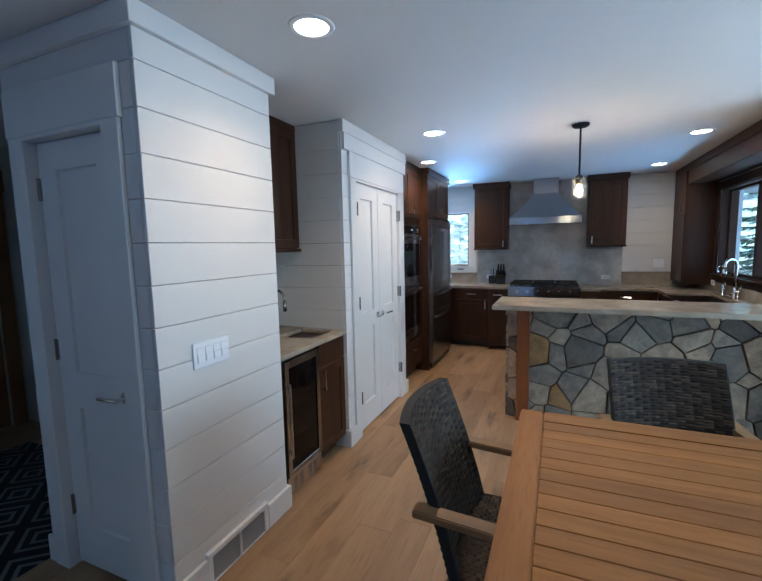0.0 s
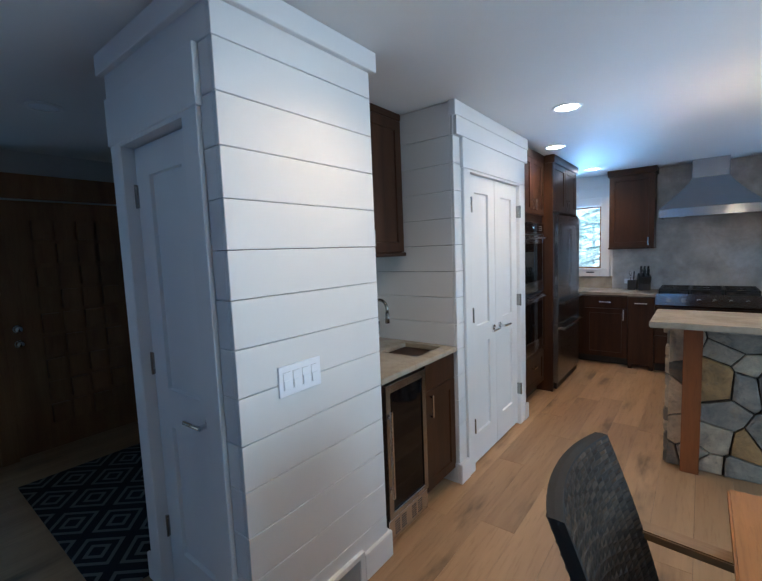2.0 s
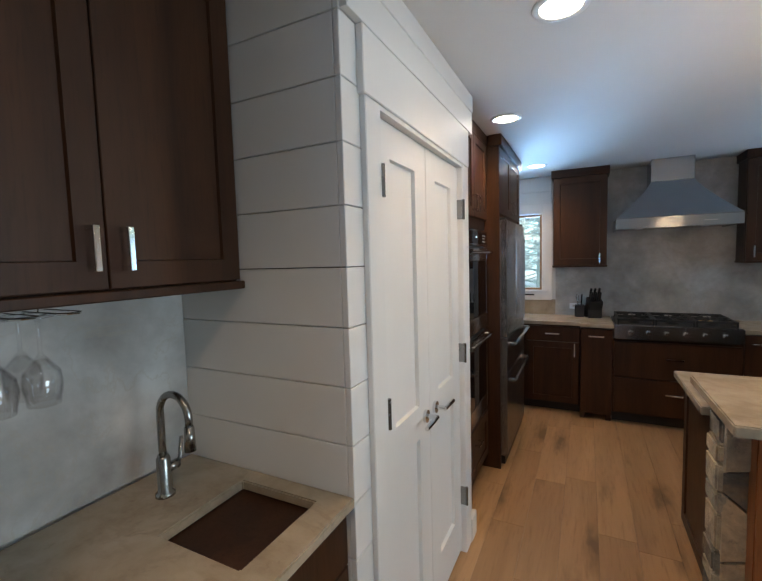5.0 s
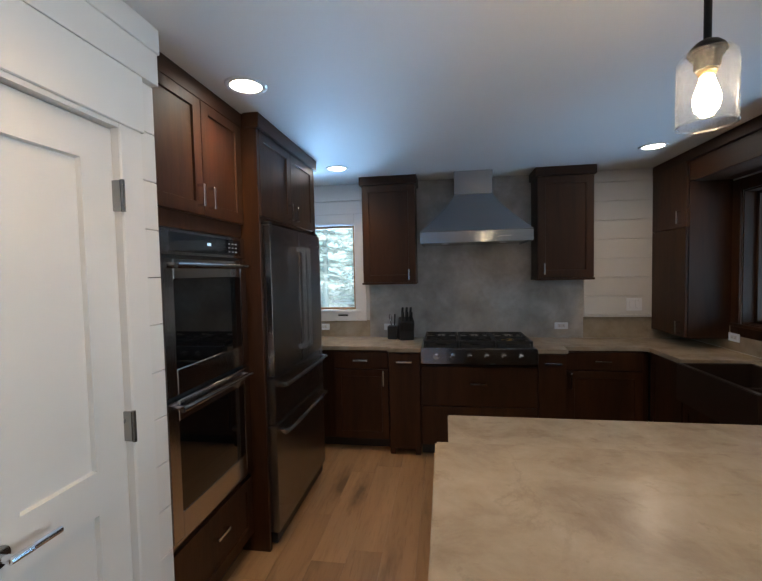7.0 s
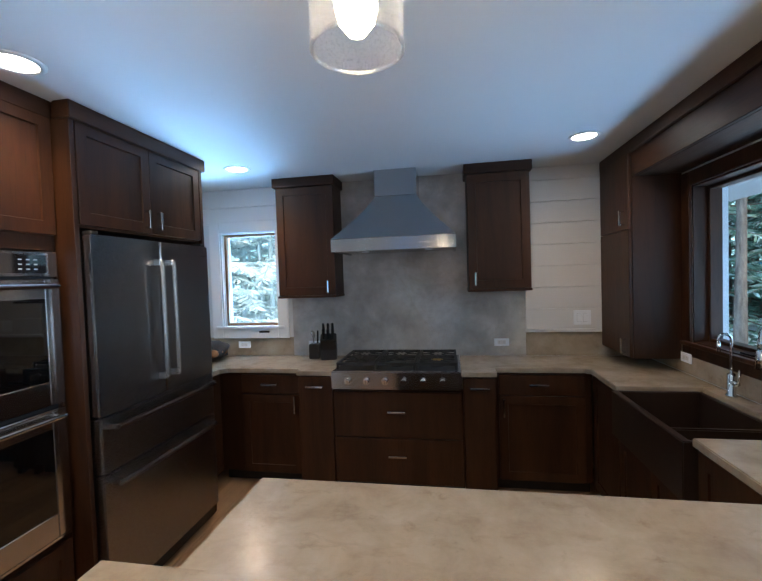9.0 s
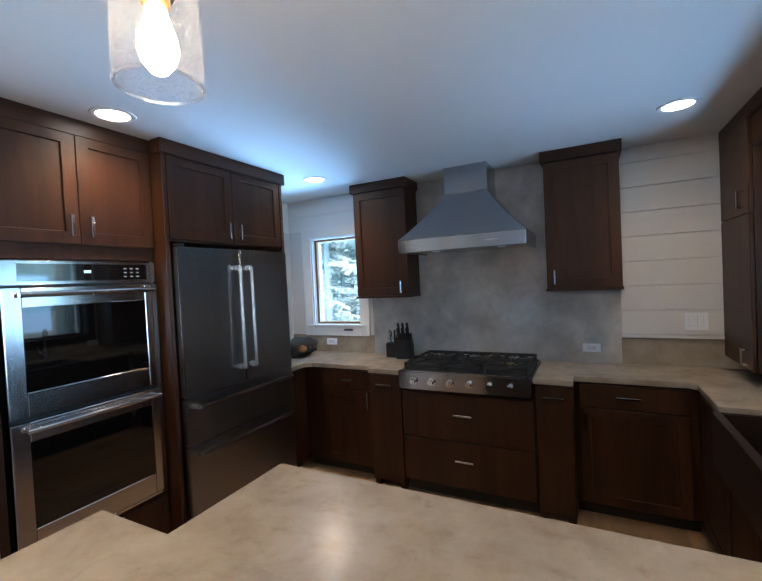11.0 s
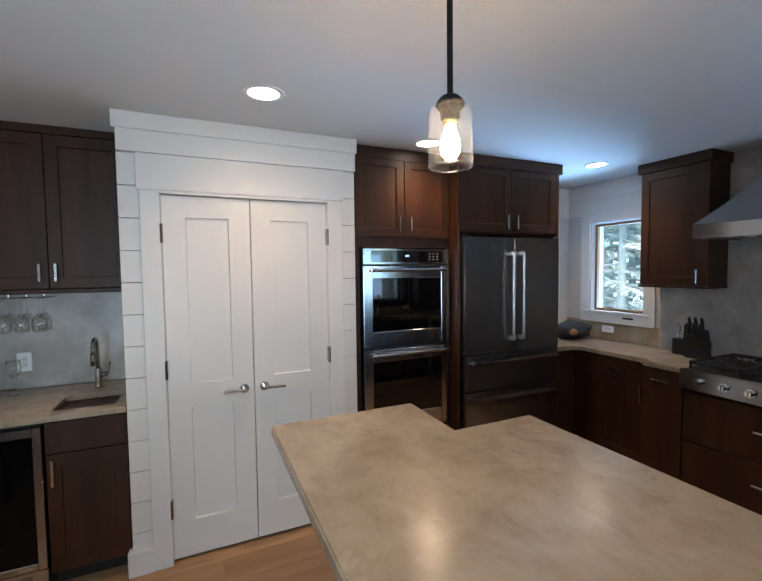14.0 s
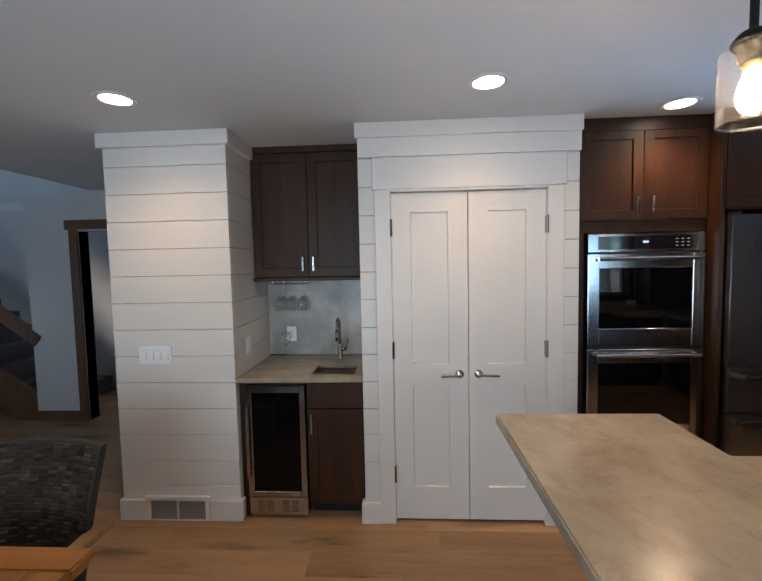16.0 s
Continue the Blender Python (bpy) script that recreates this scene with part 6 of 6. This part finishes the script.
def wicker_chair():
    """Faces +x, centred on its seat, standing on z = 0."""
    t = thing("dining_chair", (0, 0, 0), "dark brown woven wicker armchair with wooden arms", "chair", "chairs round the table")
    W, SH, D = 0.56, 0.42, 0.52

    def back_pt(u, v, off=0.0):
        z = SH - 0.02 + v * 0.53
        half = W / 2 - 0.026
        y = (u * 2 - 1) * half
        bow = 0.045 * (1 - (u * 2 - 1) ** 2)
        x = -0.22 - 0.12 * v - 0.05 * v * v - bow
        top = 0.004 * (1 - (u * 2 - 1) ** 2) * v
        return Vector((x + off, y, z + top))

    def face(sign, off):
        def f(u, v):
            p = back_pt(u, v, off)
            du, dv = back_pt(min(u + 0.01, 1), v) - back_pt(max(u - 0.01, 0), v), back_pt(u, min(v + 0.01, 1)) - back_pt(u, max(v - 0.01, 0))
            n = du.cross(dv).normalized()
            return p, n * (sign if n.x > 0 else -sign)
        return f

    bm = bmesh.new()
    grid = [[[bm.verts.new(back_pt(i / 12, j / 10, o)) for j in range(11)] for i in range(13)] for o in (0.008, -0.026)]
    for g in grid:
        for i in range(12):
            for j in range(10):
                bm.faces.new((g[i][j], g[i + 1][j], g[i + 1][j + 1], g[i][j + 1]))
    part("back_core", bm, "cushion_dark", t)
    bm = bmesh.new()
    wicker_panel(bm, face(1, 0.009), 40, 14, 0.007)
    wicker_panel(bm, face(-1, -0.028), 40, 14, 0.007)
    part("backrest", bm, "wicker", t, "woven wicker backrest")
    bm = bmesh.new()
    rim = [back_pt(0, v / 10) for v in range(11)] + [back_pt(u / 12, 1) for u in range(1, 12)] + [back_pt(1, 1 - v / 10) for v in range(11)]
    for p, q in zip(rim, rim[1:]):
        strip = []
        for e in (p, q):
            out = Vector((0, e.y, (e.z - SH) * 0.5)).normalized() * 0.010
            strip.append([bm.verts.new(e + Vector((dx, 0, 0)) + out * k) for dx, k in ((0.011, -0.6), (0.008, 0.3), (-0.010, 0.5), (-0.027, 0.3), (-0.031, -0.6))])
        for k in range(4):
            bm.faces.new((strip[0][k], strip[1][k], strip[1][k + 1], strip[0][k + 1]))
    bmesh.ops.remove_doubles(bm, verts=bm.verts, dist=1e-5)
    part("back_frame", bm, "cushion_dark", t)
    bm = bmesh.new()
    add_box(bm, -0.26, 0.28, -W / 2 + 0.01, W / 2 - 0.01, SH - 0.07, SH, 0.02)
    part("seat_frame", bm, "wicker", t)

    def seat_f(u, v):
        return Vector((-0.25 + v * 0.52, (u - 0.5) * (W - 0.05), SH + 0.001)), Vector((0, 0, 1))

    def front_f(u, v):
        return Vector((0.281, (u - 0.5) * (W - 0.04), SH - 0.005 - v * 0.32)), Vector((1, 0, 0))
    bm = bmesh.new()
    wicker_panel(bm, seat_f, 36, 30, 0.005)
    part("seat", bm, "wicker", t, "woven wicker seat")
    for s in (-1, 1):
        bm = bmesh.new()
        def side_f(u, v, s=s):
            return Vector((-0.26 + u * 0.53, s * (W / 2 - 0.012), SH - 0.005 - v * 0.30)), Vector((0, s, 0))
        wicker_panel(bm, side_f, 22, 30, 0.005)
        part("side_skirt", bm, "wicker", t)
    for lx in (-0.235, 0.245):
        for ly in (-W / 2 + 0.035, W / 2 - 0.035):
            bm = bmesh.new()
            add_tube(bm, [(lx, ly, 0), (lx, ly, SH - 0.06)], 0.022, 10, None, [0.017, 0.023])
            part("leg", bm, "wicker", t)
    for s in (-1, 1):
        bm = bmesh.new()
        y = s * (W / 2 - 0.005)
        pts = [(-0.36, y, 0.648), (0.285, y, 0.612)]
        for p, q in zip(pts, pts[1:]):
            d = Vector(q) - Vector(p)
            mm = Matrix.Translation((Vector(p) + Vector(q)) / 2) @ Matrix.Rotation(-math.atan2(d.z, d.x), 4, "Y")
            add_box(bm, -d.length / 2 - 0.002, d.length / 2 + 0.002, -0.030, 0.030, -0.014, 0.014, 0.004, mm)
        part("arm", bm, "arm_wood", t, "wooden armrest")
        bm = bmesh.new()
        add_tube(bm, [(0.245, y, SH - 0.03), (0.25, y, 0.61)], 0.018, 10)
        part("arm_post", bm, "wicker", t)
    return t


CHAIR = wicker_chair()
CHAIR.matrix_basis = pose(-0.065, 1.455, 0, 0, 0, 0)
chair_b = copy_thing(CHAIR, pose(0.57, 1.93, 0, 0, 0, -79))

# ---- entry hall ----
def front_door():
    t = thing("door_4", (-4.47, 1.41, 0), "dark stained wooden front door with raised square panels", "door", kind="structure")
    y0, y1 = 0.955, 1.875
    box("leaf", (-4.53, -4.485, y0 - 0.004, y1 + 0.004, 0.0, 2.0595), "door_wood", t, 0.003)
    for i in range(4):
        for j in range(9):
            cy, cz = y0 + 0.30 + (i) * 0.15, 0.30 + j * 0.19
            k = 0.018 if (i + j) % 2 else 0.045
            box("panel", (-4.485, -4.485 + k, cy - 0.062, cy + 0.062, cz - 0.078, cz + 0.078), "door_wood", t, 0.004)
    for z in (0.92, 1.04):
        bm = bmesh.new()
        mm = facing("+x", -4.485, y0 + 0.085, z)
        add_cyl(bm, (0, 0, 0), (0, 0, 0.01), 0.032, n=18, m=mm)
        add_cyl(bm, (0, 0, 0.01), (0, 0, 0.035), 0.016, n=12, m=mm)
        add_lathe(bm, [(0.0, 0.03), (0.02, 0.032), (0.028, 0.045), (0.022, 0.058), (0.0, 0.062)], (0, 0, 0), 16, mm)
        part("knob" if z < 1 else "deadbolt", bm, "chrome", t, "", True)


front_door()
trimset = struct("trim_entry", "dark wood casing around the front door and sidelight", "trim")
for b6 in ((-4.45, -4.42, 0.40, 0.50, 0, 2.06), (-4.45, -4.42, 0.84, 0.95, 0, 2.06), (-4.45, -4.42, 1.88, 1.98, 0, 2.06), (-4.45, -4.41, 0.38, 1.99, 2.0605, 2.25), (-4.45, -4.43, 0.50, 0.84, 0.0, 0.315)):
    box("board", b6, "door_wood", trimset, 0.004)
window("window_5", "+x", -4.449, 0.505, 0.325, 0.33, 1.69, 0.02, "wood framed sidelight beside the front door", "door_wood", "door_wood", 0.12)
rug = box("entry_rug", (-0.80, 0.80, -0.45, 0.45, 0, 0.01), "rug_pile", None, 0.003)
rug.matrix_basis = pose(-3.12, 1.29, 0.001, 0, 0, 0)
tagged(rug, "black and white geometric woven rug on the entry floor", "rug")

hall_trim = struct("trim_doorway", "brown wood casing around the dark doorway", "trim")
HX = -3.10
for b6 in ((HX, HX + 0.022, -0.595, -0.50, 0, 2.03), (HX, HX + 0.022, 0.22, 0.315, 0, 2.03), (HX, HX + 0.028, -0.63, 0.34, 2.031, 2.13), (-3.24, HX, -0.515, -0.50, 0, 2.02), (-3.24, HX, 0.22, 0.235, 0, 2.02)):
    box("board", b6, "trim_wood", hall_trim, 0.004)
box("baseboard", (HX, HX + 0.016, -1.08, -0.597, 0, 0.11), "trim_wood", hall_trim, 0.003)


def stairs():
    t = thing("staircase", (-3.1, -1.1, 0), "carpeted staircase with brown wooden skirt and handrail", "stairs", kind="structure")
    for k in range(8):
        y1 = -1.10 - k * 0.25
        bm = bmesh.new()
        add_box(bm, -4.25, -3.14, y1 - 0.26, y1, k * 0.18, (k + 1) * 0.18, 0.006)
        part("step", bm, "dark_room", t)
    bm = bmesh.new()
    q = [(-1.08, 0.0), (-1.08, 0.28), (-3.0, 1.66), (-3.0, 1.3), (-1.3, 0.0)]
    f0, f1 = [bm.verts.new((-3.138, a, b)) for a, b in q], [bm.verts.new((-3.10, a, b)) for a, b in q]
    bm.faces.new(f0), bm.faces.new(f1)
    for k in range(5):
        bm.faces.new((f0[k], f0[(k + 1) % 5], f1[(k + 1) % 5], f1[k]))
    part("skirt_board", bm, "trim_wood", t)
    bm = bmesh.new()
    d = Vector((0, -1.9, 1.37))
    mm = Matrix.Translation((-3.12, -1.06, 0.80)) @ Matrix.Rotation(-math.atan2(d.z, -d.y), 4, "X")
    add_box(bm, -0.03, 0.03, -2.3, 0.0, 0, 0.14, 0.01, mm)
    part("handrail", bm, "trim_wood", t)


stairs()

# ---- outdoors ----
ground = box("ground", (-400, 400, -400, 400, -0.9, -0.5), "snow", None, 0)
tagged(ground, "snow covered ground with patches of leaf litter", "ground", kind="structure")


def tree(x, y, h, r, seed, crown_from=0.35, daylit=False):
    rng = random.Random(seed)
    t = thing("pine_tree", (x, y, -0.5), "tall conifer with a bare lower trunk in the snow", "tree", "trees outside")
    bm = bmesh.new()
    lean = rng.uniform(-0.02, 0.02)
    pts = [(x + lean * h * k / 6, y, -0.5 + h * k / 6) for k in range(7)]
    add_tube(bm, pts, r, 10, None, [r * (1.25 if k == 0 else 1 - 0.14 * k) for k in range(7)])
    # brighter trees use the copies that carry daylight in their colour
    bark_mat, leaf_mat = ("daylit_bark", "daylit_needles") if daylit else ("bark", "needles")
    part("trunk", bm, bark_mat, t, "", True)
    bm = bmesh.new()
    limbs = bmesh.new()
    n = 46
    for k in range(n):
        f = crown_from + (1 - crown_from) * k / n
        z = -0.5 + h * f
        L = (0.5 + 2.0 * (1 - f)) * rng.uniform(0.6, 1.2)
        a = rng.uniform(0, 2 * math.pi)
        d = Vector((math.cos(a), math.sin(a), rng.uniform(-0.32, 0.02)))
        p0 = Vector((x + lean * h * f, y, z))
        add_tube(limbs, [p0, p0 + d * L], 0.02, 4, None, [0.025, 0.006])
        for j in range(22):
            s = 0.2 + 0.8 * j / 22
            c = p0 + d * (L * s)
            for side in (-1, 1):
                q = Vector((-d.y, d.x, 0)) * side
                w = (0.30 * (1 - 0.5 * s) + 0.07) * rng.uniform(0.45, 1.3)
                tip = c + q * w + d * 0.16 + Vector((0, 0, rng.uniform(-0.16, 0.02)))
                e = Vector((rng.uniform(-0.03, 0.03), rng.uniform(-0.03, 0.03), 0.03))
                bm.faces.new([bm.verts.new(v) for v in (c, c + (tip - c) * 0.55 + e, tip, c + (tip - c) * 0.5 - e)])
    part("limbs", limbs, bark_mat, t)
    part("crown", bm, leaf_mat, t)


# self-glowing ring standing in for daylit woods far off
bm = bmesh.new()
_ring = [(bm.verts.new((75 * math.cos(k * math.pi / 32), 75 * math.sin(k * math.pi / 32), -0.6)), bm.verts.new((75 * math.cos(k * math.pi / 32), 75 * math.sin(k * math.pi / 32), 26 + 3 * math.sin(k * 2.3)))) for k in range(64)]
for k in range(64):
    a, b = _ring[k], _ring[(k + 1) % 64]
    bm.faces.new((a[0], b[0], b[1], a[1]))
tagged(part("backdrop", bm, "far_woods_glow"), "glowing backdrop painted with hazy snowy woods in the distance", "backdrop", kind="structure")
_r = random.Random(21)
tree(6.0, 11.2, 12, 0.21, 77, 0.45)
tree(5.4, 11.5, 11, 0.10, 78, 0.4)
for k in range(13):
    tree(-7.5 + k * 1.0 + _r.uniform(-0.4, 0.4), 15.5 + _r.uniform(0, 6), _r.uniform(8, 12), _r.uniform(0.06, 0.12), 100 + k, _r.uniform(0.08, 0.3), True)
for k in range(11):
    tree(6.5 + _r.uniform(0, 8), 5.6 + k * 1.15 + _r.uniform(-0.4, 0.4), _r.uniform(8, 12), _r.uniform(0.11, 0.3), 200 + k, _r.uniform(0.12, 0.4), k < 6)
for k in range(15):
    tree(-10 + k * 1.05 + _r.uniform(-0.4, 0.4), 22 + _r.uniform(0, 9), _r.uniform(9, 13), _r.uniform(0.08, 0.14), 400 + k, 0.04, True)
for k in range(9):
    tree(9 + k * 1.0, 19 - k * 0.6 + _r.uniform(0, 6), _r.uniform(9, 13), _r.uniform(0.12, 0.25), 500 + k, 0.05)
for k in range(16):
    _a, _d = radians(39 + k * 1.9), _r.uniform(12.5, 21)
    tree(0.5 + _d * math.cos(_a), 3.3 + _d * math.sin(_a), _r.uniform(8, 12), _r.uniform(0.08, 0.18), 600 + k, 0.05)
for k in range(18):
    _a, _d = radians(115 + k * 1.15), _r.uniform(13, 21)
    tree(1.0 + _d * math.cos(_a), 3.0 + _d * math.sin(_a), _r.uniform(8, 12), _r.uniform(0.07, 0.13), 700 + k, 0.10, True)
for k in range(4):
    tree(-10 - _r.uniform(0, 4), -0.5 + k * 1.4, 9, 0.15, 300 + k, 0.2)


def kayak(x, y, z, mat, yaw, label):
    t = thing("kayak", (x, y, z), label, "kayak", "kayaks outside")
    m = Matrix.Translation((x, y, z)) @ Matrix.Rotation(radians(yaw), 4, "Z")
    bm = bmesh.new()
    n = 16
    rings = []
    for k in range(n + 1):
        s = k / n * 2 - 1
        r = 0.33 * max(1 - abs(s) ** 2.2, 0.02)
        rings.append([bm.verts.new(m @ Vector((s * 1.5, r * math.cos(2 * math.pi * i / 12), 0.14 * abs(s) ** 3 + (r * 0.5 + 0.01) * math.sin(2 * math.pi * i / 12)))) for i in range(12)])
    for a, b in zip(rings, rings[1:]):
        for i in range(12):
            bm.faces.new((a[i], a[(i + 1) % 12], b[(i + 1) % 12], b[i]))
    bm.faces.new(rings[0]), bm.faces.new(rings[-1])
    part("hull", bm, mat, t, "", True)
    return t


rack = thing("kayak_rack", (7.45, 10.1, -0.5), "rough timber rack holding kayaks in the snow", "rack")
for px, py in ((6.3, 11.0), (7.9, 9.6)):
    box("upright", (px, px + 0.1, py, py + 0.1, -0.5, 1.30), "bark", rack, 0.005)
    box("crossbar", (px - 0.6, px + 0.6, py + 0.02, py + 0.08, 1.22, 1.30), "bark", rack, 0.004)
kayak(6.85, 10.55, 1.48, "kayak_blue", -42, "blue kayak lying on an outdoor rack")
kayak(7.75, 10.0, 1.40, "kayak_yellow", -44, "yellow kayak lying on an outdoor rack")
porch = box("porch_roof", (1.95, 2.95, 3.0, 8.0, 2.22, 2.30), "siding_tan", None, 0.01)
tagged(porch, "tan boarded porch soffit outside the window", "porch", kind="structure")

lay_floor()
